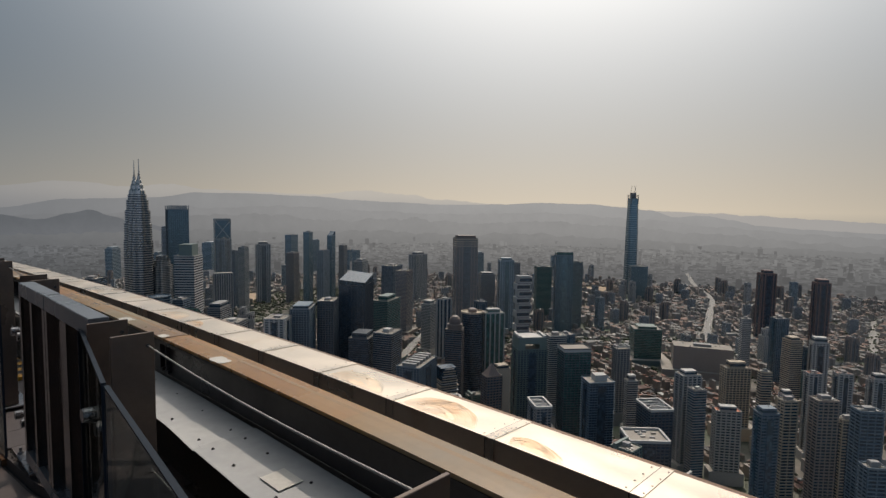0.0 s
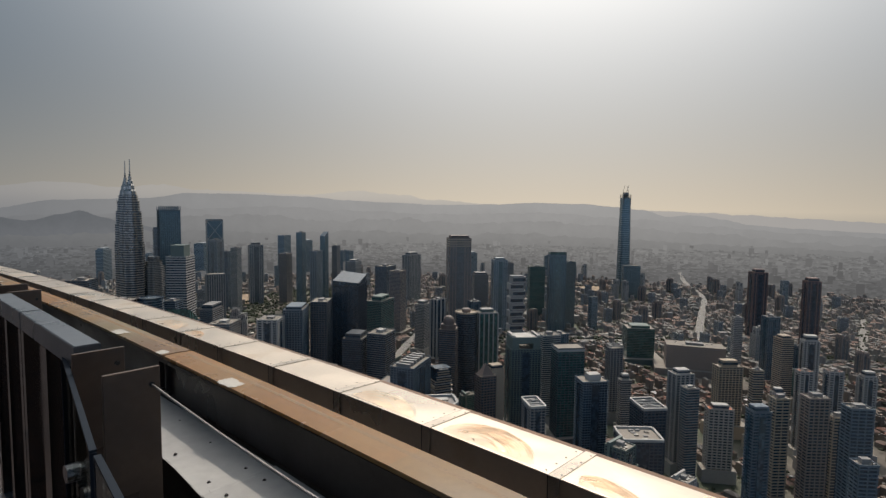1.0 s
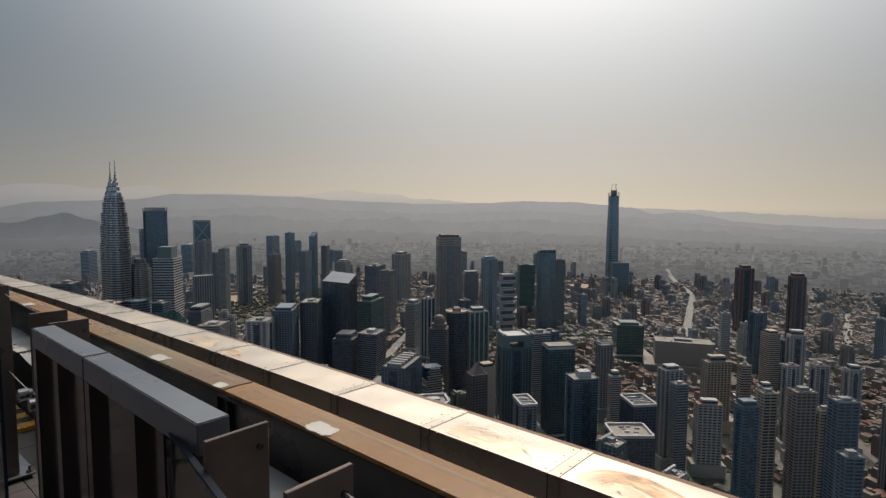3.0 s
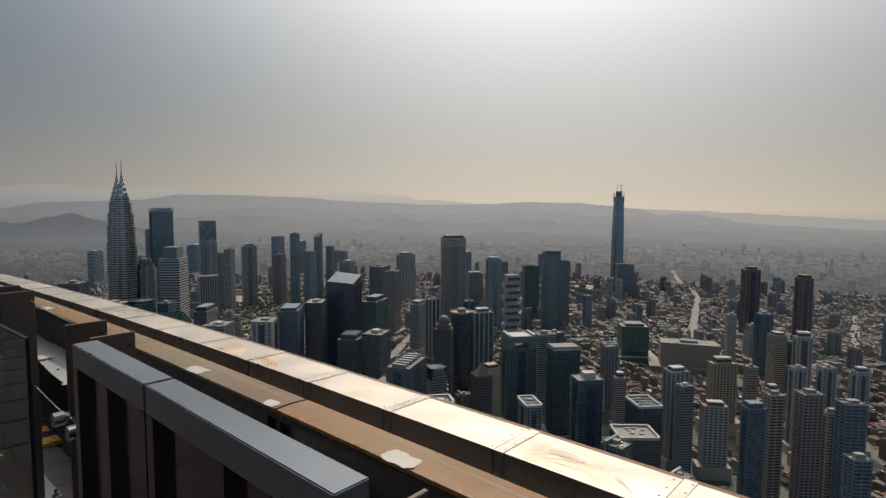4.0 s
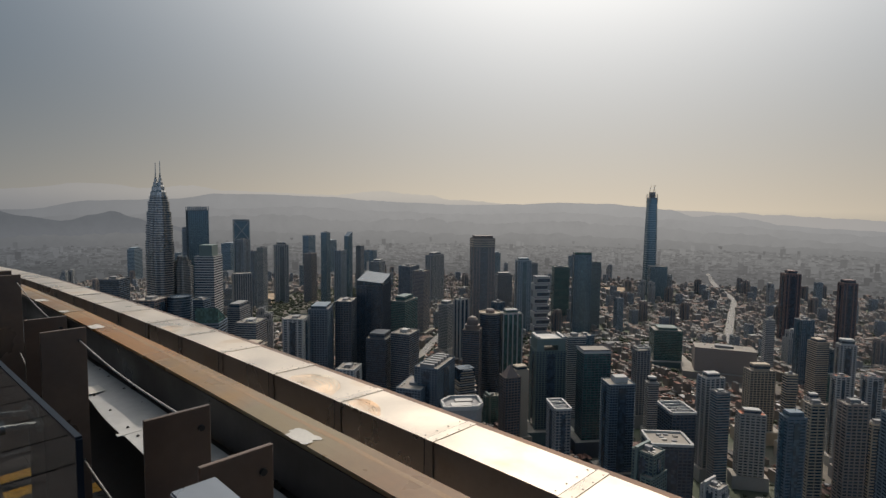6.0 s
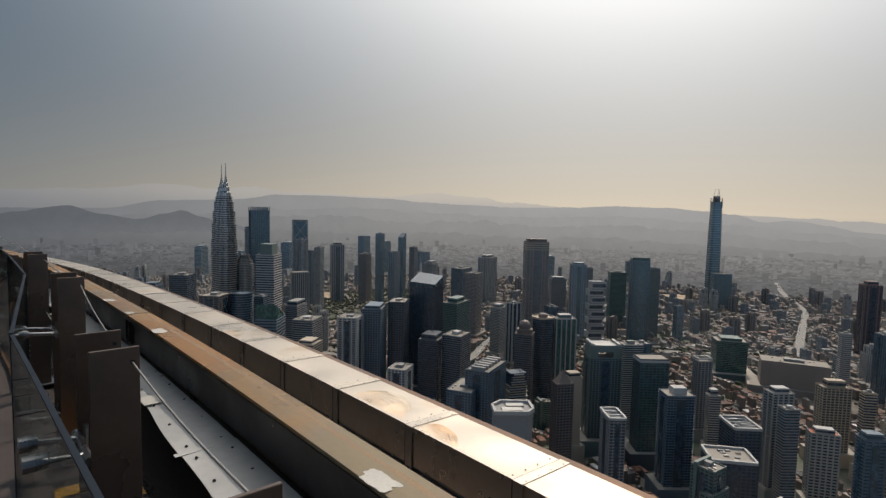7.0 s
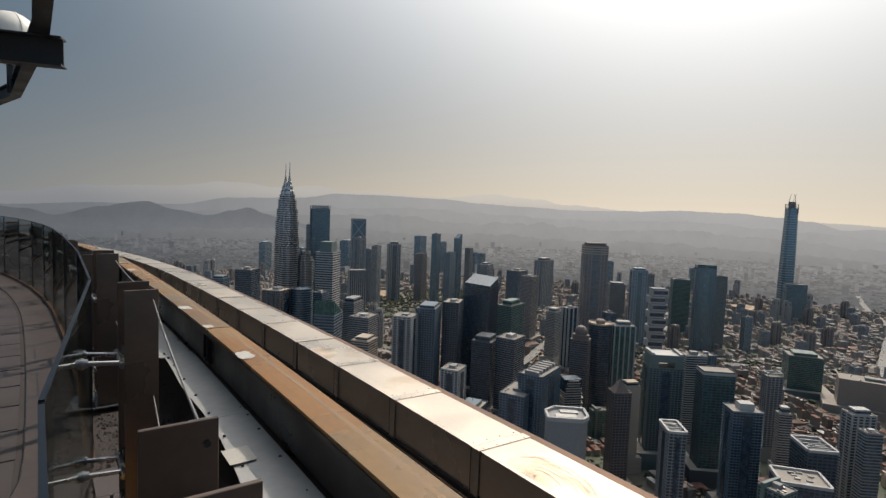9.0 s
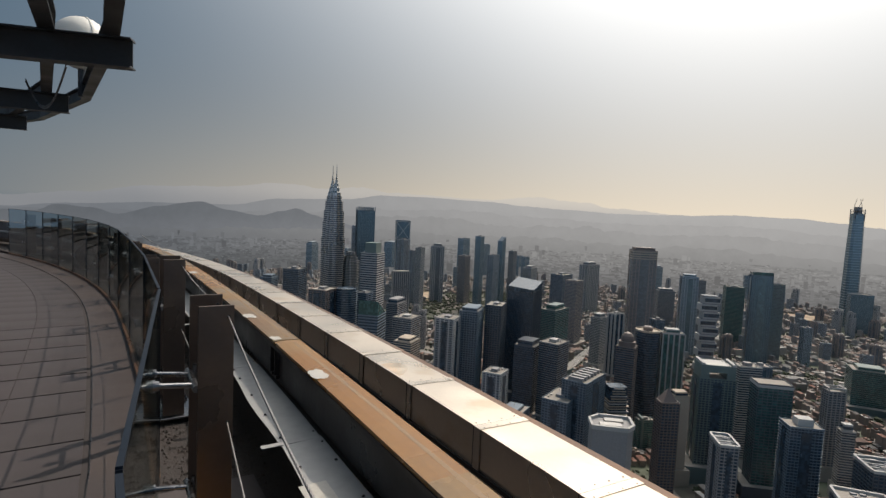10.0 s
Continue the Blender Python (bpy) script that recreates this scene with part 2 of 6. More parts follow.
def sweep(bm, profile, a0, a1, step=0.35, mat=0, radius=None, caps=True, rel=0.0):
    """A closed profile of (r, z) carried along the arc from a0 to a1 degrees."""
    n = max(1, int(math.ceil((a1 - a0) / step)))
    rings = []
    for i in range(n + 1):
        a = a0 + (a1 - a0) * i / n
        dr = radius(a) if radius else 0.0
        rings.append([bm.verts.new(polar(r + dr, a, z)) for r, z in profile])
    k = len(profile)
    for i in range(n):
        for j in range(k):
            f = bm.faces.new((rings[i][j], rings[i][(j + 1) % k], rings[i + 1][(j + 1) % k], rings[i + 1][j]))
            f.material_index = mat
    if caps:
        bm.faces.new(rings[0][::-1]).material_index = mat
        bm.faces.new(rings[-1]).material_index = mat
    return bm


def add_cyl(bm, p, q, r, n=12, mat=0, r2=None):
    p, q = Vector(p), Vector(q)
    d = (q - p).normalized()
    u = d.orthogonal().normalized()
    w = d.cross(u)
    r2 = r if r2 is None else r2
    A = [bm.verts.new(p + r * (math.cos(t) * u + math.sin(t) * w)) for t in (2 * math.pi * i / n for i in range(n))]
    B = [bm.verts.new(q + r2 * (math.cos(t) * u + math.sin(t) * w)) for t in (2 * math.pi * i / n for i in range(n))]
    for i in range(n):
        bm.faces.new((A[i], A[(i + 1) % n], B[(i + 1) % n], B[i])).material_index = mat
    bm.faces.new(A[::-1]).material_index = mat
    bm.faces.new(B).material_index = mat

# ---------------------------------------------------------------- the city: ground and distance
GROUND = -345.0
M_GROUND = material("city_ground", (0.155, 0.14, 0.12), 0.9, 0.0, 0.35, 0.004, 0.05, 0.0, second=(0.07, 0.085, 0.055), second_scale=0.0035, second_sharp=(0.42, 0.58))
HZ = 2.2                            # emission strength, stands in for daylight on the haze


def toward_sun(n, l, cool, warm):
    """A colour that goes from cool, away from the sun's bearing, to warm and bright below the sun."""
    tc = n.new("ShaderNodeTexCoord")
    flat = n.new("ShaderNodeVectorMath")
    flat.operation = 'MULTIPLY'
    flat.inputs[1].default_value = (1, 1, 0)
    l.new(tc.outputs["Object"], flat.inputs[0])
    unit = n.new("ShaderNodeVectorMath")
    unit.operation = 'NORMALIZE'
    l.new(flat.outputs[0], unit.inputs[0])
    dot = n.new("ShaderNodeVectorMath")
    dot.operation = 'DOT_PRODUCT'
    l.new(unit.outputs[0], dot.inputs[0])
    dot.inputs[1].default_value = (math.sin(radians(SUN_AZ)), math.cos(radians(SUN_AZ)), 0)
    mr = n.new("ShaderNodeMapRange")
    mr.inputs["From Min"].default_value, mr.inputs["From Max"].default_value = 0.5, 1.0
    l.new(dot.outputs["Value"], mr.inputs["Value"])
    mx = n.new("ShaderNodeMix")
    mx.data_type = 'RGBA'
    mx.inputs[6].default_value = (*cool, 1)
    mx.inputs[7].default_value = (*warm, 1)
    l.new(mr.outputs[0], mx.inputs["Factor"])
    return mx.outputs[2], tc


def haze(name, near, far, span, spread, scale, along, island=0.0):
    """The hazy distance, haze and sun glow painted as emission: near and far are (cool, warm) pairs, blended over a
    span of distance or of height.
    """
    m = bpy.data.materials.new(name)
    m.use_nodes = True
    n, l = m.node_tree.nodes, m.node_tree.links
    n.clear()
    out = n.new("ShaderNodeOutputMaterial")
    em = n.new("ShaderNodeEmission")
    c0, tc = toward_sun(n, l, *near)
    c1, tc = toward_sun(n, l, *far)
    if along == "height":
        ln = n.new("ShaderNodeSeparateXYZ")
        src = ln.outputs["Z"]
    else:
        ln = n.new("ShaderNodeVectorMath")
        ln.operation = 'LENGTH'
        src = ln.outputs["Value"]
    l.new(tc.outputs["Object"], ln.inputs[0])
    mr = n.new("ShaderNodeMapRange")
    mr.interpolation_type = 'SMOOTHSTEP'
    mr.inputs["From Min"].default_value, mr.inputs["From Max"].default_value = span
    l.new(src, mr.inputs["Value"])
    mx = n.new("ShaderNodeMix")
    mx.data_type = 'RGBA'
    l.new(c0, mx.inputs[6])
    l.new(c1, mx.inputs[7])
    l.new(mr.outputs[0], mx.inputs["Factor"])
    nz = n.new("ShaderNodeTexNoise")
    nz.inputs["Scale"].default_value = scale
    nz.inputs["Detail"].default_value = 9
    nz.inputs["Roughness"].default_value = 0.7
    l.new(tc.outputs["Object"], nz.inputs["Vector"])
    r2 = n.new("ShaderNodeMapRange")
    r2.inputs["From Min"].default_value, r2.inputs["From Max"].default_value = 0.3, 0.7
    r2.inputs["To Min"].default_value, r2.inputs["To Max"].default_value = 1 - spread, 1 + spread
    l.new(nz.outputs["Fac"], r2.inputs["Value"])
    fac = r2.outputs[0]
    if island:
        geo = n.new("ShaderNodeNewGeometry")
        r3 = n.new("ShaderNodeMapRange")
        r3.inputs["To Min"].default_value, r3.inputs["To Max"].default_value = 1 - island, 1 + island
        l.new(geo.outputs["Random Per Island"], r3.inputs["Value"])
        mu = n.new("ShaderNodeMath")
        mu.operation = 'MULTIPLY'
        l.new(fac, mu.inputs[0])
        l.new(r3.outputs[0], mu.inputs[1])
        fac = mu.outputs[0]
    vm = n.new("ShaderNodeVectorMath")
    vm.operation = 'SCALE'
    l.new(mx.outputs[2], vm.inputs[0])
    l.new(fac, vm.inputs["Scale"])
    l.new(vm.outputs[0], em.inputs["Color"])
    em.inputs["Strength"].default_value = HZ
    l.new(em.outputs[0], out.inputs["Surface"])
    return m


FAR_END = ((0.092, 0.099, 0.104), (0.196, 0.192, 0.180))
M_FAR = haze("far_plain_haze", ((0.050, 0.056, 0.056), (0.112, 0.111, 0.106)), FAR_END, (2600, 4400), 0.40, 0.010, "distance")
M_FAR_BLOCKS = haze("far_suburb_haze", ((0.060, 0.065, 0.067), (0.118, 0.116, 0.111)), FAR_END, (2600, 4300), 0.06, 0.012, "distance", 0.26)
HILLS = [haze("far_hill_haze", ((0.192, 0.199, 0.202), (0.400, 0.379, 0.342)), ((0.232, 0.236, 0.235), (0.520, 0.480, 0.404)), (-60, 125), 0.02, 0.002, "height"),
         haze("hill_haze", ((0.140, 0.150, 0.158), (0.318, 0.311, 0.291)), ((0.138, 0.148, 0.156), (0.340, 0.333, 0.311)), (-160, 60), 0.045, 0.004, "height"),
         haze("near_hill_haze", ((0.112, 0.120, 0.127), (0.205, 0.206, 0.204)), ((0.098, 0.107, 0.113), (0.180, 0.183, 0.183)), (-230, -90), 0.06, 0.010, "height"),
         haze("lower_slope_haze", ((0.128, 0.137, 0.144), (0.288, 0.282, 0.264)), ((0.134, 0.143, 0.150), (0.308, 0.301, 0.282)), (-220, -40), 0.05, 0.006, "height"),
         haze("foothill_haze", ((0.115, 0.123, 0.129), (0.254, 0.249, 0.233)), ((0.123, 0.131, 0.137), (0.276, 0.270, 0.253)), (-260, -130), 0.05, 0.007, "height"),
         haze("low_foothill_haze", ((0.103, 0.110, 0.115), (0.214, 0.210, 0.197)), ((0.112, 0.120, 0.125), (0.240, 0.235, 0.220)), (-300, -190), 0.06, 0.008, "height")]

bm = bmesh.new()
bmesh.ops.create_circle(bm, cap_ends=True, segments=96, radius=4950)
thing("ground", bm, M_GROUND, "hazy city ground with streets and green patches", "ground", kind="structure", at=Matrix.Translation((0, 0, GROUND)))

bm = bmesh.new()
rings = []
for r, z in ((2650, GROUND + 0.8), (3100, GROUND + 4), (4000, GROUND + 30), (4800, GROUND + 130)):
    rings.append([bm.verts.new((r * math.sin(rad(a)), r * math.cos(rad(a)), z)) for a in range(-75, 78, 3)])
for A, B in zip(rings, rings[1:]):
    for i in range(len(A) - 1):
        bm.faces.new((A[i], A[i + 1], B[i + 1], B[i]))
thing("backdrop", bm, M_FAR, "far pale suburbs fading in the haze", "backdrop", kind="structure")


far = random.Random(5)
bm = bmesh.new()
for i in range(9000):
    r = 2660 + 1750 * far.random() ** 0.8
    az = far.uniform(-50, 60)
    z = GROUND + float(np.interp(r, (2650, 3100, 4000, 4800), (0.8, 4, 30, 130)))
    w = far.uniform(3.5, 10)
    h = far.uniform(3, 8) if far.random() < 0.945 else far.uniform(15, 50)
    if h > 15:
        w = far.uniform(6, 14)
    m = Matrix.Translation((r * math.sin(rad(az)), r * math.cos(rad(az)), z)) @ Matrix.Rotation(far.random() * 3, 4, 'Z')
    add_box(bm, -w, w, -w * far.uniform(.4, 1), w * far.uniform(.4, 1), -2, h, turn=m)
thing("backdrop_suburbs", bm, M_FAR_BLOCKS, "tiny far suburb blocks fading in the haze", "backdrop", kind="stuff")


def ridge(name, r, heights, mat, seed, label, rough):
    """A hill chain: heights are (bearing, metres over eye level) pairs, roughened along the way."""
    bm = bmesh.new()
    top, foot = [], []
    a = -72.0
    while a <= 75:
        for (a0, h0), (a1, h1) in zip(heights, heights[1:]):
            if a0 <= a <= a1:
                s = (a - a0) / (a1 - a0)
                s = s * s * (3 - 2 * s)
                h = h0 + (h1 - h0) * s
        h += rough * noise.noise((a * 0.6, seed, 0)) + 0.6 * rough * noise.noise((a * 1.9, seed, 3)) + 2.5 * noise.noise((a * 7.0, seed, 5))
        p = (r * math.sin(rad(a)), r * math.cos(rad(a)))
        top.append(bm.verts.new((*p, h)))
        foot.append(bm.verts.new((p[0] * 0.97, p[1] * 0.97, GROUND)))
        a += 0.12
    for i in range(len(top) - 1):
        bm.faces.new((foot[i], foot[i + 1], top[i + 1], top[i]))
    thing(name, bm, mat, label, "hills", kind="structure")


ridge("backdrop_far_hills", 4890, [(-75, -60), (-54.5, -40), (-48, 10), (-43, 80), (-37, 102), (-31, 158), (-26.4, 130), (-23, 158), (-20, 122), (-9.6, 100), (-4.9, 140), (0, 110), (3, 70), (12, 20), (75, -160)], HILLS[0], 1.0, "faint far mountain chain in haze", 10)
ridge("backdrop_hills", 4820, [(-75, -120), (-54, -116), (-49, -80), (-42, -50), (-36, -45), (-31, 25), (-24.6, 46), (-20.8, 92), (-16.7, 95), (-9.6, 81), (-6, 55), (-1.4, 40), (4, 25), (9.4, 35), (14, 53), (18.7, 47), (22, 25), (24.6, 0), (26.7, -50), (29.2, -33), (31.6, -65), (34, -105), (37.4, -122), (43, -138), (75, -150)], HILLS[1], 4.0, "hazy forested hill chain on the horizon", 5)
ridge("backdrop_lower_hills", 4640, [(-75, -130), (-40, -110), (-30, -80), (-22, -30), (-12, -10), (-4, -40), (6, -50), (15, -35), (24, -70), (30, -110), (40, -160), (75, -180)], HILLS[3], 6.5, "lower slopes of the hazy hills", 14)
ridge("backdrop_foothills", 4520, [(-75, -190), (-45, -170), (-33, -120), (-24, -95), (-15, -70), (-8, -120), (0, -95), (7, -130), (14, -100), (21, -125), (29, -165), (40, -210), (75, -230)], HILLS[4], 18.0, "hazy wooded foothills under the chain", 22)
ridge("backdrop_low_foothills", 4330, [(-75, -240), (-45, -225), (-30, -205), (-20, -185), (-12, -215), (-4, -190), (5, -215), (12, -195), (22, -220), (32, -240), (75, -270)], HILLS[5], 31.0, "dim hazy green rises before the hills", 20)
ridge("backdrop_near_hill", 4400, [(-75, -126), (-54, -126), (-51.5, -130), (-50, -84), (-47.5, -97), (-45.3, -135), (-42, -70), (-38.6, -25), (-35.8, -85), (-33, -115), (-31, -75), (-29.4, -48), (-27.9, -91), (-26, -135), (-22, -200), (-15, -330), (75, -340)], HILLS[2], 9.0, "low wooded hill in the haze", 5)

# ---------------------------------------------------------------- the city: buildings
W_WHITE = material("white_render", (0.395, 0.385, 0.37), 0.75, 0.0, 0.12, 0.03, 0.6, rnd=0.08)
W_CREAM = material("cream_render", (0.40, 0.335, 0.26), 0.75, 0.0, 0.12, 0.03, 0.6, rnd=0.08)
W_GREY = material("grey_concrete", (0.245, 0.24, 0.238), 0.75, 0.0, 0.14, 0.03, 0.6, rnd=0.1)
W_BLUE = material("bluish_cladding", (0.122, 0.162, 0.20), 0.5, 0.0, 0.12, 0.03, 0.6, rnd=0.1)
W_BROWN = material("brown_granite", (0.16, 0.125, 0.11), 0.55, 0.0, 0.14, 0.03, 0.6, rnd=0.1)
W_RED = material("red_brown_cladding", (0.19, 0.125, 0.112), 0.6, 0.0, 0.12, 0.03, 0.6, rnd=0.05)
W_GREEN = material("grey_green_cladding", (0.13, 0.17, 0.16), 0.55, 0.0, 0.12, 0.03, 0.6, rnd=0.08)
W_DARK = material("dark_cladding", (0.08, 0.092, 0.108), 0.45, 0.0, 0.15, 0.03, 0.6, rnd=0.1)
W_STEEL = material("steel_cladding", (0.36, 0.35, 0.335), 0.32, 0.85, 0.1, 0.03, 0.6)
W_ROOF = material("roof_slab", (0.26, 0.235, 0.205), 0.85, 0.0, 0.25, 0.08, 0.9, rnd=0.2)
W_TERRA = material("terracotta_roof", (0.36, 0.13, 0.07), 0.8, 0.0, 0.2, 0.05, 0.7, rnd=0.2)
G_DARK = material("dark_facade_glass", (0.030, 0.050, 0.072), 0.22, 0.0, 0.4, 0.2, 0.9, spec=0.8, rough_vary=0.06)
G_BLUE = material("blue_facade_glass", (0.045, 0.085, 0.115), 0.2, 0.0, 0.3, 0.2, 0.9, spec=0.8, rough_vary=0.05)
G_GREEN = material("green_facade_glass", (0.032, 0.088, 0.084), 0.2, 0.0, 0.3, 0.2, 0.9, spec=0.7, rough_vary=0.05)
# haze put into the colour: paler cladding and glass, chiefly for far towers
W_HAZE_BLUE = material("haze_paled_blue_cladding", (0.27, 0.305, 0.335), 0.5, 0.0, 0.1, 0.03, 0.6, rnd=0.08)
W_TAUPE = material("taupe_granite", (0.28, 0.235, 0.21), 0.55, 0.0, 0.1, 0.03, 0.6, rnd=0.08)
G_HAZE_BLUE = material("haze_paled_blue_glass", (0.12, 0.19, 0.225), 0.22, 0.45, 0.15, 0.2, 0.9, spec=0.8, rough_vary=0.06)
G_PALE = material("haze_paled_facade_glass", (0.14, 0.16, 0.178), 0.15, 0.0, 0.25, 0.2, 0.9, spec=0.8, rough_vary=0.06)


def window_cells(m, cell, low, high):
    """Windows that differ one by one, as blinds and lights behind them do."""
    n, l = m.node_tree.nodes, m.node_tree.links
    b = n["Principled BSDF"]
    tc = n.new("ShaderNodeTexCoord")
    sn = n.new("ShaderNodeVectorMath")
    sn.operation = 'SNAP'
    l.new(tc.outputs["Object"], sn.inputs[0])
    sn.inputs[1].default_value = cell
    wnz = n.new("ShaderNodeTexWhiteNoise")
    l.new(sn.outputs[0], wnz.inputs["Vector"])
    mr = n.new("ShaderNodeMapRange")
    mr.interpolation_type = 'SMOOTHERSTEP'
    mr.inputs["From Min"].default_value = 0.25
    mr.inputs["To Min"].default_value, mr.inputs["To Max"].default_value = low, high
    l.new(wnz.outputs["Value"], mr.inputs["Value"])
    vm = n.new("ShaderNodeVectorMath")
    vm.operation = 'SCALE'
    l.new(b.inputs["Base Color"].links[0].from_socket, vm.inputs[0])
    l.new(mr.outputs[0], vm.inputs["Scale"])
    l.new(vm.outputs[0], b.inputs["Base Color"])


for m in (G_DARK, G_BLUE, G_GREEN):
    window_cells(m, (2.9, 2.9, 3.3), 0.8, 1.55)
for m in (G_HAZE_BLUE, G_PALE):
    window_cells(m, (3.7, 3.7, 3.6), 0.85, 1.2)


def facade(a, b, h, wall, glass, bands=0.4, piers=0.0, bay=6.0, floor=3.6, fin=0.5, ledge=0.45, z0=0.0, root=None, roof=W_ROOF, solid=False, plant=0.35, parapet=1.4, at=(0, 0), seed=0):
    """One shaft of a building under root: glass or solid core, floor bands, piers, roof, parapet, plant rooms."""
    rnd = random.Random(seed)
    before = set(root.children)
    part("wall", box_bm(-a / 2, a / 2, -b / 2, b / 2, z0, h - 0.02), wall if solid else glass, root)
    if bands > 0:
        bm = bmesh.new()
        n = max(2, int((h - z0) / floor))
        fh = (h - z0) / n
        for i in range(n + 1):
            z = z0 + i * fh
            z1 = min(h - 0.05, z + bands * fh)
            if z1 - z > 0.2:
                add_box(bm, -a / 2 - ledge, a / 2 + ledge, -b / 2 - ledge, b / 2 + ledge, z, z1)
        part("floor_band", bm, wall, root, kind="stuff")
    if piers > 0:
        bm = bmesh.new()
        for length, across, swap in ((a, b, False), (b, a, True)):
            n = max(2, int(length / bay))
            for i in range(n + 1):
                c = -length / 2 + length * i / n
                for s in (-1, 1):
                    lo, hi = (s * across / 2, s * (across / 2 + fin)) if s > 0 else (s * (across / 2 + fin), s * across / 2)
                    if swap:
                        add_box(bm, lo, hi, c - piers / 2, c + piers / 2, z0, h - 0.03)
                    else:
                        add_box(bm, c - piers / 2, c + piers / 2, lo, hi, z0, h - 0.03)
        part("pier", bm, wall, root, kind="stuff")
    if bands > 0 and piers > 0 and rnd.random() < 0.65:
        bm = bmesh.new()
        q = 0.10 + 0.08 * rnd.random()
        add_box(bm, -a * q, a * q, -b / 2 - ledge - 0.35, b / 2 + ledge + 0.35, z0 + 6, h - 5)
        add_box(bm, -a / 2 - ledge - 0.35, a / 2 + ledge + 0.35, -b * q, b * q, z0 + 6, h - 5)
        part("glass_strip", bm, glass, root)
    e = ledge if bands > 0 else 0
    bm = bmesh.new()
    add_box(bm, -a / 2 - e, a / 2 + e, -b / 2 - e, b / 2 + e, h - 0.4, h + 0.1)
    part("roof", bm, roof, root)
    if parapet:
        bm = bmesh.new()
        t = 0.5
        A, B = a / 2 + e + 0.05, b / 2 + e + 0.05
        add_box(bm, -A, A, -B, -B + t, h - 0.6, h + parapet)
        add_box(bm, -A, A, B - t, B, h - 0.6, h + parapet)
        add_box(bm, -A, -A + t, -B + t, B - t, h - 0.6, h + parapet)
        add_box(bm, A - t, A, -B + t, B - t, h - 0.6, h + parapet)
        part("parapet", bm, wall, root)
    if plant:
        bm = bmesh.new()
        add_box(bm, -a * plant / 2, a * plant / 2, -b * plant / 2, b * plant / 2, h + 0.1, h + 0.1 + 3 + 2 * rnd.random())
        part("plant_room", bm, W_GREY if wall is not W_GREY else W_WHITE, root)
        bm = bmesh.new()
        for k in range(11):
            x, y = (rnd.random() - 0.5) * a * 0.8, (rnd.random() - 0.5) * b * 0.8
            s = 0.5 + 1.6 * rnd.random()
            add_box(bm, x - s, x + s, y - s * 0.7, y + s * 0.7, h + 0.1, h + 0.8 + 1.5 * rnd.random())
        part("roof_unit", bm, W_STEEL, root, kind="stuff")
    if at != (0, 0):
        for ob in root.children:
            if ob not in before:
                ob.location = (at[0], at[1], 0)


def sized(width, ratio, turn):
    """Side lengths of a block that looks width wide when turned by so many degrees from square-on."""
    t = abs(math.sin(rad(turn))) * ratio + abs(math.cos(rad(turn)))
    return width / t, width / t * ratio


EYE = Vector((36.5, 30.5, 0))


def stand(x, y, turn):
    """The pose of a building at plan (x, y), turned from square-on to the tower."""
    face = math.degrees(math.atan2(y - EYE.y, x - EYE.x)) - 90
    return pose(x, y, GROUND, 0, 0, face + turn)


TALL = "city towers"


def building(name, x, y, width, height, wall, glass, label, turn=25, ratio=0.8, category="office tower", **style):
    bearing = math.degrees(math.atan2(x - EYE.x, y - EYE.y))
    if turn >= 15 and bearing < 8:
        turn += 40                  # turned further so that a narrow right side looks sunlit from the camera
    if bearing > 20 and y < 900:
        width *= 0.82
    root = empty(name, stand(x, y, turn), label, category, TALL)
    a, b = sized(width, ratio, turn)
    rnd = random.Random(int(x * 3 + y * 5))
    if style.get("plant", 0.35) and rnd.random() < 0.55:
        # a set-back top floor
        t = rnd.uniform(5, 10)
        q = rnd.uniform(0.6, 0.82)
        part("top_storey", box_bm(-a * q / 2, a * q / 2, -b * q / 2, b * q / 2, height - t, height), wall, root)
        part("top_window", box_bm(-a * q / 2 - 0.2, a * q / 2 + 0.2, -b * q / 2 - 0.2, b * q / 2 + 0.2, height - t * 0.7, height - t * 0.3), glass, root)
        if rnd.random() < 0.5:
            bm = bmesh.new()
            add_cyl(bm, (a * 0.1, 0, height), (a * 0.1, 0, height + rnd.uniform(6, 14)), 0.35, 6, r2=0.12)
            part("mast", bm, W_STEEL, root)
        height -= t
        style["plant"] = 0
    if math.hypot(x, y) < 1500:
        k = rnd.uniform(1.25, 1.7)
        hp = rnd.uniform(10, 24)
        part("podium", box_bm(-a * k / 2, a * k / 2, -b * k / 2, b * k / 2, 0, hp), wall, root)
        part("podium_roof", box_bm(-a * k / 2 + 0.6, a * k / 2 - 0.6, -b * k / 2 + 0.6, b * k / 2 - 0.6, hp, hp + 0.4), W_ROOF, root)
    facade(a, b, height, wall, glass, root=root, seed=int(x * 7 + y), **style)
    return root, a, b

# --- towers beyond and beside the park
def lathe(bm, prof, n, wobble=None, mat=0):
    rings = []
    for r, z in prof:
        rings.append([bm.verts.new((r * (wobble(i, n) if wobble else 1) * math.cos(2 * math.pi * i / n), r * (wobble(i, n) if wobble else 1) * math.sin(2 * math.pi * i / n), z)) for i in range(n)])
    for A, B in zip(rings, rings[1:]):
        for i in range(n):
            bm.faces.new((A[i], A[(i + 1) % n], B[(i + 1) % n], B[i])).material_index = mat
    bm.faces.new(rings[0][::-1])
    bm.faces.new(rings[-1])


def star(i, n):
    return 1.0 + 0.06 * math.cos(16 * math.pi * i / n)


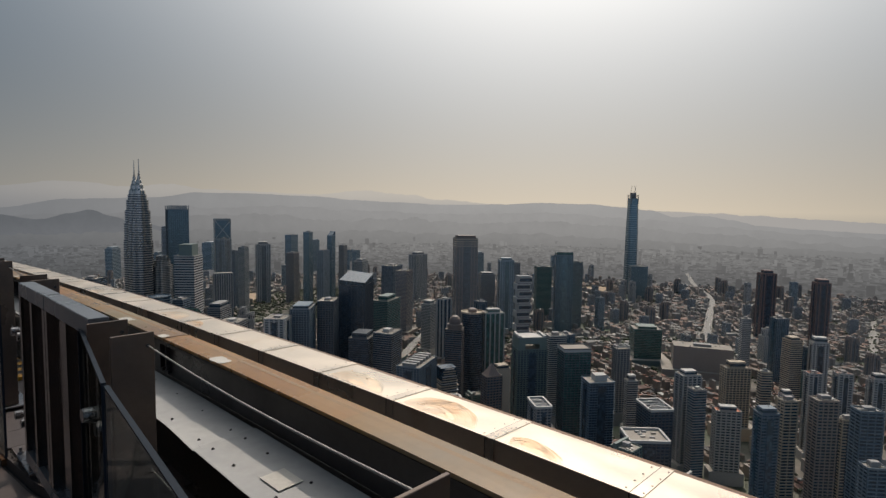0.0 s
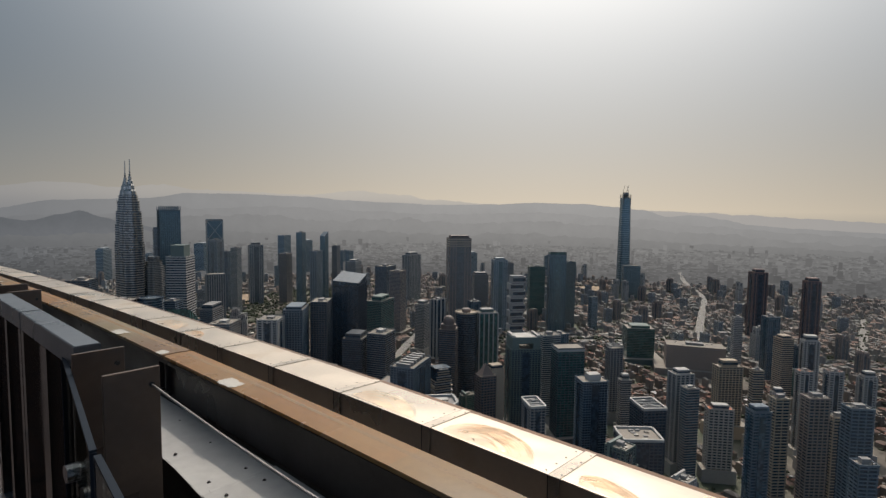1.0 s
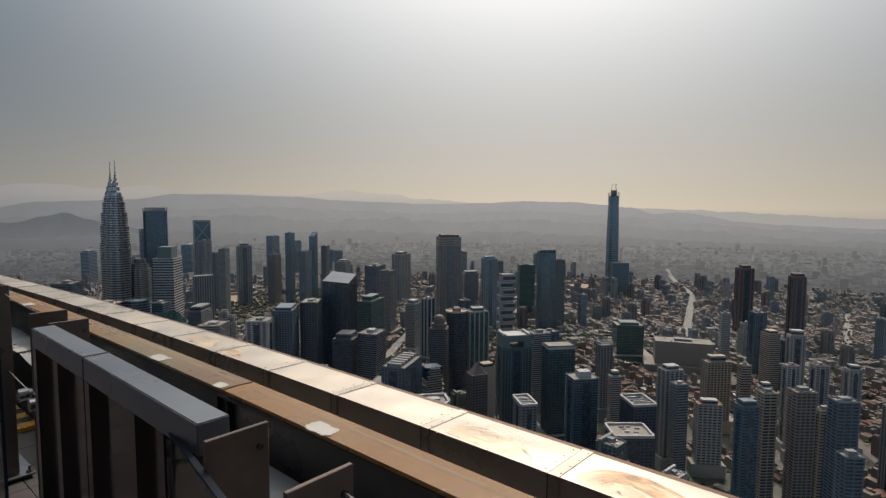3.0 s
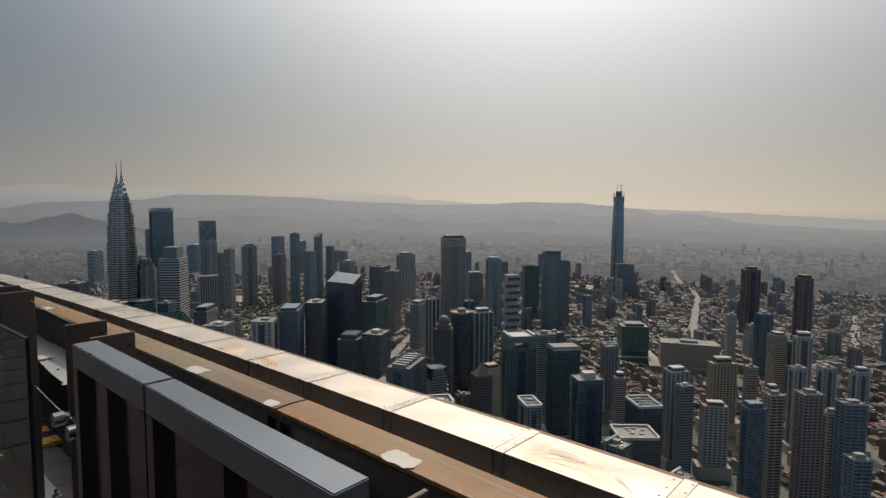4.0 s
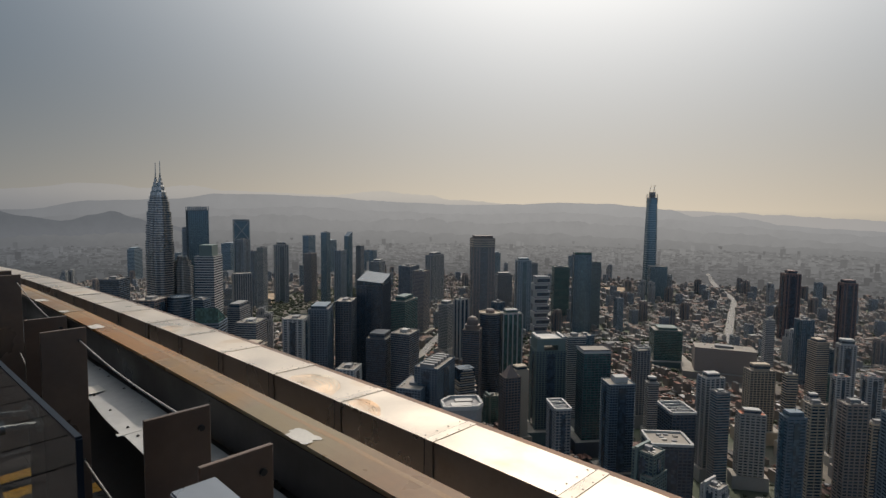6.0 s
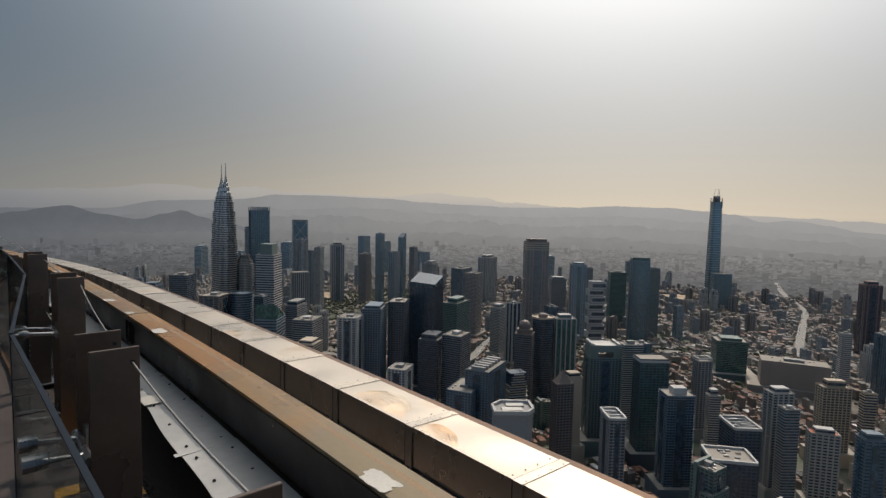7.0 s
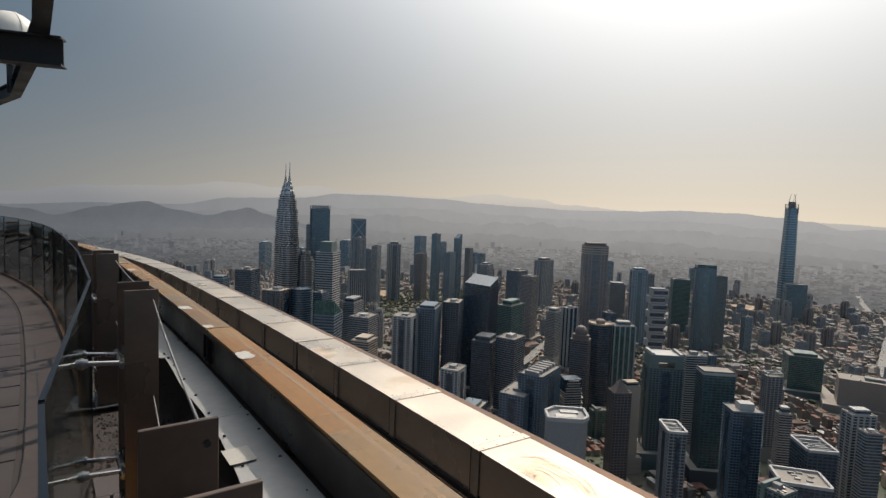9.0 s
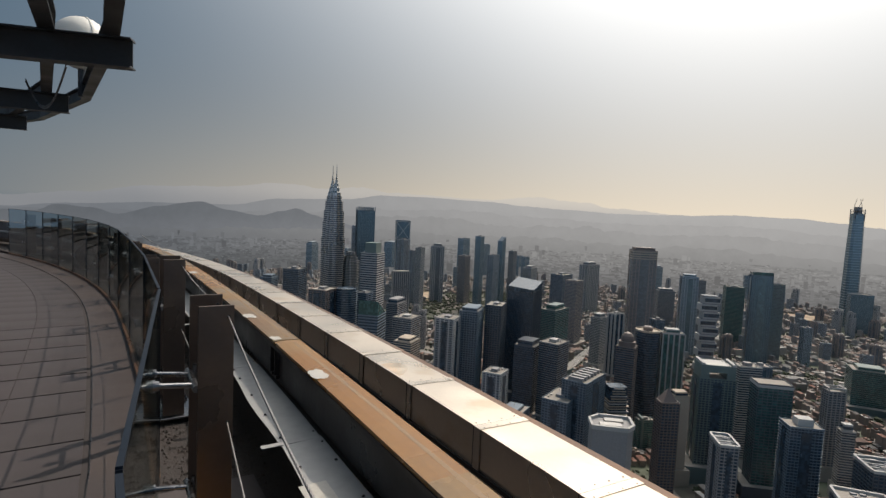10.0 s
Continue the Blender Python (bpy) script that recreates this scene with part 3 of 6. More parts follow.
def twin_tower(x, y, turn):
    root = empty("twin_skyscraper", stand(x, y, turn), "tapering ribbed steel and glass skyscraper with a spire", "skyscraper", "twin skyscrapers")
    steps = [(0, 23.5), (262, 23.5), (262, 21.6), (300, 21.6), (300, 19.4), (330, 19.4), (330, 16.5), (352, 16.0), (352, 13.5), (366, 12.5)]
    bm = bmesh.new()
    lathe(bm, [(r, z) for z, r in steps], 64, star)
    part("wall", bm, G_DARK, root)
    bm = bmesh.new()
    z = 3.0
    while z < 364:
        r = [b for a, b in steps if a <= z][-1] + 0.9
        prof = [(r - 1.2, z), (r, z + 0.2), (r, z + 2.3), (r - 1.2, z + 2.6)]
        lathe(bm, prof, 64, star)
        z += 5.2
    part("sunshade_ring", bm, W_STEEL, root, "stainless steel sunshade bands", kind="stuff")
    bm = bmesh.new()
    lathe(bm, [(11.5, 366), (11.0, 374), (8.5, 378), (8.0, 386), (5.5, 390), (5.0, 396), (3.2, 399), (3.0, 405), (1.6, 408)], 48, star)
    part("crown", bm, W_STEEL, root)
    bm = bmesh.new()
    lathe(bm, [(1.5, 408), (1.1, 420), (0.6, 443.5)], 16)
    for zc, rc in ((410, 2.6), (416, 1.8)):
        lathe(bm, [(0.3, zc - rc), (rc * 0.7, zc - rc * 0.7), (rc, zc), (rc * 0.7, zc + rc * 0.7), (0.3, zc + rc)], 16)
    part("spire", bm, W_STEEL, root)
    return root


twin_tower(-563.0, 1252.0, 10)
twin_tower(-597.0, 1300.0, 10)

root = empty("annex_tower", stand(-533, 1285, 0), "stepped round tower with bright metal bands", "office tower", TALL)
for k, (r, top) in enumerate(((20, 205), (16, 218), (11, 228))):
    bm = bmesh.new()
    lathe(bm, [(r, 0), (r, top)], 40, star)
    part("wall", bm, G_PALE, root)
    bm = bmesh.new()
    z = 60.0 if k == 0 else 196.0
    while z < top:
        lathe(bm, [(r - 0.5, z), (r + 0.9, z + 0.2), (r + 0.9, z + 1.8), (r - 0.5, z + 2)], 40, star)
        z += 4
    part("sunshade_ring", bm, W_STEEL, root, kind="stuff")

root, a, b = building("hotel_skyscraper", -530, 1362, 50, 332, W_BLUE, G_HAZE_BLUE, "dark blue glass skyscraper with a fin crown", 12, 0.6, "skyscraper", bands=0.12, piers=0.5, bay=4.5, floor=4, plant=0)
bm = bmesh.new()
for i in range(12):
    c = -a / 2 + a * i / 11
    for s in (-1, 1):
        add_box(bm, c - 0.8, c + 0.8, s * b / 2 - 0.6, s * b / 2 + 0.6, 331, 341 + (i % 3))
part("crown_fin", bm, W_BLUE, root, kind="stuff")
building("residential_tower", -680, 1624, 14, 281, W_HAZE_BLUE, G_PALE, "slim haze-paled blue glass residential tower", 10, 1.0, bands=0.4)
root, a, b = building("banded_office_tower", -433, 1186, 54, 238, W_WHITE, G_DARK, "white banded office tower with a grey cube crown", 28, 0.85, bands=0.5, floor=5.2, plant=0)
part("crown", box_bm(-a * .34, a * .34, -b * .34, b * .34, 238, 262), W_GREEN, root)
root, a, b = building("braced_tower", -519, 1635, 46, 303, W_BLUE, G_HAZE_BLUE, "dark tower with a large cross brace", 8, 0.6, bands=0.15, floor=4, plant=0)
bm = bmesh.new()
for s in (-1, 1):
    m = Matrix.Translation((0, -b / 2 - 0.9, 272)) @ Matrix.Rotation(s * math.atan2(56, a), 4, 'Y')
    add_box(bm, -math.hypot(a, 56) / 2, math.hypot(a, 56) / 2, -0.6, 0.6, -1.1, 1.1, turn=m)
for z in (244, 301):
    add_box(bm, -a / 2, a / 2, -b / 2 - 1.4, -b / 2 - 0.3, z - 1.2, z + 1.2)
for s in (-1, 1):
    add_box(bm, s * a / 2 - 1.2, s * a / 2 + 1.2, -b / 2 - 1.4, -b / 2 - 0.3, 120, 303)
part("brace", bm, W_WHITE, root, "pale cross bracing")
building("office_tower", -482, 1542, 38, 250, W_HAZE_BLUE, G_PALE, "blue-grey tower with pale edges", 15, 0.8, bands=0.3, piers=1.2, bay=8)
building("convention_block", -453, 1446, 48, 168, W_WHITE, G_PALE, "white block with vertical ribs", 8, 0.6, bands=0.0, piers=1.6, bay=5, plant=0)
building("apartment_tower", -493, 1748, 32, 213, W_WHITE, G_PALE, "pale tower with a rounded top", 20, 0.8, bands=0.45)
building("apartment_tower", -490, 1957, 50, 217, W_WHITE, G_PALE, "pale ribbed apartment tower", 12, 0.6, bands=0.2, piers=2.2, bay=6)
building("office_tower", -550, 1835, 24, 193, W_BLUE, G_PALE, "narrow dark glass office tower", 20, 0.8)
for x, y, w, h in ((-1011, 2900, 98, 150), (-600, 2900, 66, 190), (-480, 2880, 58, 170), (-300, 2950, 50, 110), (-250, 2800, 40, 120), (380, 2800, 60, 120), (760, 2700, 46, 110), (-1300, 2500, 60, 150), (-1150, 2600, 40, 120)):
    building("distant_tower", x, y, w, h, W_HAZE_BLUE, G_HAZE_BLUE, "distant pale tower block in the haze", 15, 0.6, bands=0.4, floor=6, plant=0.4)
building("office_tower", -320, 1895, 32, 255, W_HAZE_BLUE, G_HAZE_BLUE, "slim blue-black tower with a curved top", 18, 0.9, bands=0.2)
root, a, b = building("office_tower", -258, 2006, 30, 238, W_HAZE_BLUE, G_HAZE_BLUE, "slim dark tower with a slanting top", 15, 0.9, bands=0.2, plant=0)
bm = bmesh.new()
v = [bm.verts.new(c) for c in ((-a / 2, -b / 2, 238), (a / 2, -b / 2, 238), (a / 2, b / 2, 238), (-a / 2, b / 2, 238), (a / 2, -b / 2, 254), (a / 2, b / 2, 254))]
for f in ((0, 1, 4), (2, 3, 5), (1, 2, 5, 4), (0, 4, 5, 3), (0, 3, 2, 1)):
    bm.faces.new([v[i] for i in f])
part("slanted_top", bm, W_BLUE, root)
building("apartment_tower", -262, 1856, 40, 196, W_HAZE_BLUE, G_PALE, "blue-grey ribbed concrete apartment slab", 20, 0.6, bands=0.35, piers=1.4, bay=7)
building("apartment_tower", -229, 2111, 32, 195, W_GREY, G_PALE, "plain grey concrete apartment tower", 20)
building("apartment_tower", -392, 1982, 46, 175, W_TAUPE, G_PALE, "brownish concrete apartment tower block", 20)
building("apartment_tower", -142, 1920, 50, 162, W_WHITE, G_PALE, "white stepped apartment tower", 25, 0.7)
root, a, b = building("black_office_tower", -63, 1023, 62, 205, W_DARK, G_DARK, "black glass office tower with a sloping roof", 35, 0.75, bands=0.0, piers=0.35, bay=2.2, fin=0.6, plant=0, parapet=0)
bm = bmesh.new()
v = [bm.verts.new(c) for c in ((-a / 2, -b / 2, 204.8), (a / 2, -b / 2, 204.8), (a / 2, b / 2, 204.8), (-a / 2, b / 2, 204.8), (-a / 2, -b / 2, 210), (a / 2, -b / 2, 219), (a / 2, b / 2, 224), (-a / 2, b / 2, 214))]
for f in ((0, 1, 5, 4), (1, 2, 6, 5), (2, 3, 7, 6), (3, 0, 4, 7), (4, 5, 6, 7)):
    bm.faces.new([v[i] for i in f])
part("sloping_top", bm, G_DARK, root)
building("black_podium_block", -43, 925, 46, 137, W_DARK, G_DARK, "dark glass block beside a black tower", 30, 0.8, bands=0.15)
building("grey_office_tower", -139, 911, 40, 186, W_BLUE, G_DARK, "blue-grey gridded office tower", 38, 0.6, bands=0.3, piers=1.0, bay=4.2, floor=3.8)
building("grey_office_tower", -104, 950, 36, 186, W_DARK, G_DARK, "dark gridded office tower", 38, 0.6, bands=0.3, piers=1.0, bay=4.2, floor=3.8)
building("curved_apartment_block", -244, 1143, 40, 118, W_WHITE, G_DARK, "white apartment block with curved balconies", 30, 0.7, bands=0.4)
building("office_tower", 60, 2028, 68, 180, W_WHITE, G_PALE, "pale concrete twin-slab office tower", 15, 0.5, bands=0.3, piers=2, bay=9)
building("office_tower", -21, 1627, 62, 172, W_BLUE, G_PALE, "dark glass office block among towers", 20, 0.7, bands=0.25)
building("office_tower", 18, 1478, 46, 175, W_TAUPE, G_PALE, "brown stone-clad office tower", 25, 0.8)
building("office_block", -14, 1177, 58, 158, W_GREEN, G_GREEN, "grey-green banded office slab block", 25, 0.5, bands=0.45)
building("office_block", -1, 928, 48, 136, W_GREY, G_DARK, "low grey block with a flat roof", 25, 0.8, bands=0.25)
root, a, b = building("crowned_office_tower", 187, 1521, 68, 262, W_TAUPE, G_PALE, "large brown tower with a pale banded crown", 14, 0.75, "skyscraper", bands=0.35, piers=1.6, bay=7.5, plant=0)
part("crown", box_bm(-a * .42, a * .42, -b * .42, b * .42, 262, 270), W_BROWN, root)
bm = bmesh.new()
for z in (240, 246, 252, 258):
    add_box(bm, -a / 2 - 1.2, a / 2 + 1.2, -b / 2 - 1.2, b / 2 + 1.2, z, z + 2.6)
part("crown_band", bm, W_CREAM, root, kind="stuff")
building("office_tower", 300, 1506, 44, 210, W_HAZE_BLUE, G_HAZE_BLUE, "grey-blue tower with a narrow crown", 15, 0.8, bands=0.35, piers=1.2, bay=6, plant=0.55)
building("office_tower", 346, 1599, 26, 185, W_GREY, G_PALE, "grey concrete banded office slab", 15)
# a stack of shifted white boxes
root = empty("zigzag_tower", stand(296, 1252, 20), "white tower of stacked shifted boxes", "residential tower", TALL)
for k in range(12):
    s = 2.6 if k % 2 else -2.6
    z = k * 16.0
    part("box", box_bm(-16 + s, 16 + s, -13, 13, z, z + 14.6), W_WHITE, root)
    part("glass_band", box_bm(-15 + s, 15 + s, -13.4, 13.4, z + 3.5, z + 11.0), G_DARK, root)
    part("slab", box_bm(-15, 15, -12, 12, z + 14.6, z + 16.0), W_DARK, root)
root, a, b = building("dark_glass_tower", 453, 1470, 50, 222, W_BLUE, G_HAZE_BLUE, "dark glass tower with a tapered green crown", 12, 0.8, "skyscraper", bands=0.1, piers=0.4, bay=4, plant=0)
bm = bmesh.new()
add_box(bm, -a / 2, a / 2, -b / 2, -b / 2 + 1, 222, 231)
add_box(bm, -a / 2, a / 2, b / 2 - 1, b / 2, 222, 227)
add_box(bm, -a / 2, -a / 2 + 1, -b / 2 + 1, b / 2 - 1, 222, 229)
add_box(bm, a / 2 - 1, a / 2, -b / 2 + 1, b / 2 - 1, 222, 229)
part("crown_screen", bm, G_GREEN, root)
building("office_tower", 516, 1556, 34, 194, W_GREEN, G_PALE, "pale green glass office tower", 15)
building("office_tower", 448, 1679, 54, 167, W_GREEN, G_GREEN, "green-grey stepped glass office tower", 15, 0.7)
building("apartment_tower", 303, 1914, 60, 120, W_GREY, G_PALE, "grey concrete apartment slab block", 15)
# the tall tower under construction
root = empty("unfinished_skyscraper", stand(942, 2198, 25), "tall tapering glass skyscraper with cranes on its top", "skyscraper", TALL)
bm = bmesh.new()
prof = [(44, 0), (43, 120), (40, 260), (35, 372), (33, 395)]
rings = []
for w, z in prof:
    c = w * 0.18
    h2 = w / 2
    rings.append([bm.verts.new((x, y, z)) for x, y in ((-h2 + c, -h2), (h2 - c, -h2), (h2, -h2 + c), (h2, h2 - c), (h2 - c, h2), (-h2 + c, h2), (-h2, h2 - c), (-h2, -h2 + c))])
for A, B in zip(rings, rings[1:]):
    for i in range(8):
        bm.faces.new((A[i], A[(i + 1) % 8], B[(i + 1) % 8], B[i]))
bm.faces.new(rings[-1])
part("wall", bm, G_HAZE_BLUE, root)
bm = bmesh.new()
for z in range(6, 372, 9):
    w = np.interp(z, [p[1] for p in prof], [p[0] for p in prof]) / 2 + 0.25
    add_box(bm, -w * 0.82, w * 0.82, -w, w, z, z + 1.2)
    add_box(bm, -w, w, -w * 0.82, w * 0.82, z, z + 1.2)
part("floor_line", bm, W_HAZE_BLUE, root, kind="stuff")
bm = bmesh.new()
for z in range(372, 410, 5):
    add_box(bm, -17, 17, -17, 17, z, z + 1.0)
for x in (-15, 0, 15):
    for y in (-15, 15):
        add_box(bm, x - 1, x + 1, y - 1, y + 1, 372, 410)
part("open_floor", bm, W_GREY, root, "bare concrete top floors", kind="stuff")
part("core", box_bm(-9, 9, -9, 9, 395, 418), W_GREY, root)
for s, lean in ((-1, 0.25), (1, -0.3), (0.3, 0.4)):
    bm = bmesh.new()
    add_cyl(bm, (s * 11, 0, 405), (s * 11, 0, 424), 0.9, 6)
    add_cyl(bm, (s * 11, 0, 422), (s * 11 + 22 * lean, 0, 446), 0.7, 6)
    part("crane", bm, W_GREY, root, "tower crane with a raised jib")
building("dark_block_tower", 931, 2094, 72, 127, W_BLUE, G_HAZE_BLUE, "dark bluish block below a taller tower", 18, 0.6, bands=0.15, plant=0)

# --- nearer towers
root = empty("round_dark_tower", stand(148, 972, 0), "dark round-cornered office tower with a bronze roof", "office tower", TALL)
bm = bmesh.new()
lathe(bm, [(19, 0), (19, 160)], 40)
part("wall", bm, G_DARK, root)
bm = bmesh.new()
for z in range(4, 158, 4):
    lathe(bm, [(18.8, z), (19.3, z + 0.1), (19.3, z + 0.7), (18.8, z + 0.8)], 40)
part("floor_band", bm, W_DARK, root, kind="stuff")
bm = bmesh.new()
lathe(bm, [(20, 160), (20, 163), (18.5, 163), (18.5, 161)], 40)
part("roof_rim", bm, W_CREAM, root)
bm = bmesh.new()
lathe(bm, [(8, 160.5), (8, 166), (6, 168)], 24)
part("plant_room", bm, W_BROWN, root)
building("striped_office_tower", 187, 987, 42, 165, W_WHITE, G_GREEN, "pale tower with tall white ribs and green glass", 20, 0.7, bands=0.0, piers=2.2, bay=8, fin=1.2)
root, a, b = building("domed_tower", 113, 925, 32, 142, W_BROWN, G_DARK, "dark stepped tower with a domed top", 40, 1.0, bands=0.35, plant=0)
bm = bmesh.new()
lathe(bm, [(13, 142), (13, 150), (10, 150), (10, 155), (9, 159), (6, 163), (1, 165)], 32)
part("dome", bm, W_BROWN, root)
building("slab_tower", 112, 1226, 32, 141, W_WHITE, G_DARK, "white slab tower with a dark centre strip", 15, 0.6, bands=0.0, piers=5, bay=14, fin=0.8)
building("slab_tower", 80, 1278, 36, 129, W_WHITE, G_PALE, "pale concrete office slab block", 20)

root, a, b = building("notched_tower", 216, 809, 52, 140, W_GREEN, G_DARK, "grey-green apartment tower with a notched top and bright roof", 18, 0.7, "apartment tower", bands=0.35, piers=1.2, bay=4.2, floor=3.3, plant=0, parapet=1.0)
bm = bmesh.new()
for s in (-1, 1):
    add_box(bm, s * a * .36 - a * .12, s * a * .36 + a * .12, -b * .5, b * .5, 140, 158)
add_box(bm, -a * .24, a * .24, -b * .5, b * .5, 149, 158)
part("top_block", bm, W_GREEN, root)
for s in (-1, 1):
    part("roof_rim", box_bm(s * a * .42 - 2, s * a * .42 + 2, -b * .52, b * .52, 158, 161), W_WHITE, root, "bright white roof edge")
part("roof_deck", box_bm(-a * .34, a * .34, -b * .46, b * .46, 158, 158.6), W_STEEL, root)
building("white_apartment_tower", 266, 850, 36, 149, W_WHITE, G_DARK, "white apartment tower with curved balconies", 25, 0.8, "apartment tower", bands=0.4, floor=3.3)
root, a, b = building("green_glass_tower", 273, 772, 46, 150, W_DARK, G_GREEN, "dark green glass tower with a white top frame", 22, 0.7, "apartment tower", bands=0.25, piers=0.5, bay=5, plant=0)
part("top_frame", box_bm(-a * .52, a * .52, -b * .52, b * .52, 146, 149.5), W_WHITE, root)
root, a, b = building("balcony_tower", 278, 686, 48, 130, W_BLUE, G_DARK, "dark apartment tower wrapped in glass balconies", 25, 0.8, "apartment tower", bands=0.18, piers=0.4, bay=3.4, floor=3.3, ledge=1.2, plant=0)
part("penthouse", box_bm(-a * .2, a * .3, -b * .25, b * .25, 130, 138), W_WHITE, root)
root, a, b = building("grey_apartment_tower", 378, 862, 32, 124, W_GREY, G_DARK, "pale grey tower with a white roof frame", 30, 0.7, "apartment tower", bands=0.35, piers=1.4, bay=5, floor=3.3, plant=0)
bm = bmesh.new()
for s in (-1, 1):
    add_box(bm, -a * .5, a * .5, s * b * .48 - 0.8, s * b * .48 + 0.8, 128, 130)
    add_box(bm, s * a * .48 - 0.8, s * a * .48 + 0.8, -b * .46, b * .46, 128, 130)
    for r in (-1, 1):
        add_box(bm, s * a * .48 - 0.6, s * a * .48 + 0.6, r * b * .48 - 0.6, r * b * .48 + 0.6, 124, 128)
part("roof_frame", bm, W_WHITE, root)
building("white_apartment_tower", 374, 809, 24, 98, W_WHITE, G_DARK, "small white concrete apartment tower", 25, 0.9, "apartment tower", bands=0.35, floor=3.3)
root = empty("terraced_block", stand(91, 787, 25), "white terraced apartment block with stepped balconies", "apartment tower", TALL)
for k in range(34):
    a = 15 - (k % 2) * 1.5 - max(0, k - 26) * 0.9
    part("terrace", box_bm(-a, a, -11, 11, k * 3.5, k * 3.5 + 1.3), W_CREAM if k % 3 else W_WHITE, root)
part("wall", box_bm(-12, 12, -9.5, 9.5, 0, 118), G_DARK, root)
root, a, b = building("dark_apartment_tower", 48, 749, 54, 136, W_BLUE, G_DARK, "dark apartment slab with roof pavilions", 28, 0.5, "apartment tower", bands=0.3, piers=1.0, bay=4, floor=3.3, plant=0)
for i in range(6):
    c = -a / 2 + a * (i + .5) / 6
    part("roof_pavilion", box_bm(c - 2.4, c + 2.4, -b * .3, b * .3, 136, 141), W_GREY, root)
building("beige_block", 169, 777, 26, 124, W_CREAM, G_DARK, "plain beige block with few windows", 30, 0.8, solid=True, bands=0.0)


def framed_roof_block(x, y, width, height, wall, glass, label, turn, ratio, bays, sunk):
    root, a, b = building("flat_roofed_block", x, y, width, height, wall, glass, label, turn, ratio, "office block", bands=0.3, piers=0.8, bay=4.5, floor=3.6, plant=0, parapet=0)
    bm = bmesh.new()
    A, B = a / 2 + 0.6, b / 2 + 0.6
    for s in (-1, 1):
        add_box(bm, -A, A, s * B - 1.2, s * B + 1.2, height, height + 3)
        add_box(bm, s * A - 1.2, s * A + 1.2, -B + 1.2, B - 1.2, height, height + 3)
    for i in range(1, bays):
        c = -B + 2 * B * i / bays
        add_box(bm, -A + 1.2, A - 1.2, c - 0.5, c + 0.5, height + 1.4, height + 2.6)
    part("roof_frame", bm, W_WHITE, root, "white roof frame")
    part("roof_well", box_bm(-A + 1.2, A - 1.2, -B + 1.2, B - 1.2, height + 0.1, height + 0.4), sunk, root)
    rnd = random.Random(int(x))
    for i in range(7):
        cx, cy = (rnd.random() - .5) * a * .7, (rnd.random() - .5) * b * .75
        part("roof_unit", box_bm(cx - 2.5, cx + 2.5, cy - 1.6, cy + 1.6, height + 0.4, height + 1.3 + rnd.random()), W_STEEL if i % 2 else W_GREY, root)
    return root


framed_roof_block(333, 642, 50, 112, W_DARK, G_DARK, "dark block with a framed open roof", 28, 1.3, 4, W_DARK)
framed_roof_block(299, 591, 62, 97, W_DARK, G_DARK, "wide dark block with a broad angular roof rim", 20, 0.8, 1, W_ROOF)
framed_roof_block(195, 652, 28, 112, W_GREY, G_DARK, "grey block with a long sunken roof", 20, 1.8, 3, W_DARK)
building("white_tower", 402, 696, 38, 140, W_WHITE, G_DARK, "white apartment tower with a sculpted top", 35, 0.7, "apartment tower", bands=0.3, piers=2, bay=6, floor=3.3)
building("white_tower", 392, 655, 26, 128, W_GREY, G_BLUE, "pale tower with blue glass corners", 35, 0.8, "apartment tower", bands=0.35, floor=3.3)
building("red_roofed_block", 442, 672, 40, 101, W_WHITE, G_DARK, "white block with a red-rimmed roof", 20, 0.5, "apartment block", bands=0.45, piers=1.6, bay=5, roof=W_TERRA)
building("beige_tower", 534, 804, 50, 120, W_CREAM, G_DARK, "beige rendered hotel slab block", 30, 0.5, "hotel", bands=0.4, piers=1.2, bay=5)
building("beige_tower", 543, 750, 22, 120, W_CREAM, G_DARK, "narrow beige rendered tower block", 30)
for x, y, w, h in ((1003, 1428, 46, 190), (1039, 1277, 38, 186)):
    root, a, b = building("red_brown_tower", x, y, w, h, W_RED, G_DARK, "red-brown twin tower with ribbed sides", 25, 0.9, "office tower", bands=0.2, piers=2.2, bay=6, plant=0.5)
building("white_hotel", 729, 885, 34, 138, W_WHITE, G_DARK, "white gridded concrete hotel tower", 22, 0.7, "hotel", bands=0.4, piers=1.4, bay=4)
building("round_tower", 699, 908, 30, 133, W_CREAM, G_DARK, "cream tower with a round top", 40, 1.0, "hotel", bands=0.5)
building("slim_tower", 694, 1033, 20, 138, W_WHITE, G_PALE, "slim white rendered apartment tower", 20, 1.0, "apartment tower")
for x, y, w, h in ((547, 710, 21, 108), (600, 731, 26, 124), (626, 710, 27, 130), (667, 700, 24, 133), (575, 690, 20, 100), (700, 740, 24, 115)):
    building("white_apartment_tower", x, y, w, h, W_WHITE, G_DARK, "white apartment tower with dark balconies and an orange roof", 30, 0.8, "apartment tower", bands=0.4, piers=1.5, bay=5, floor=3.3, roof=W_TERRA)
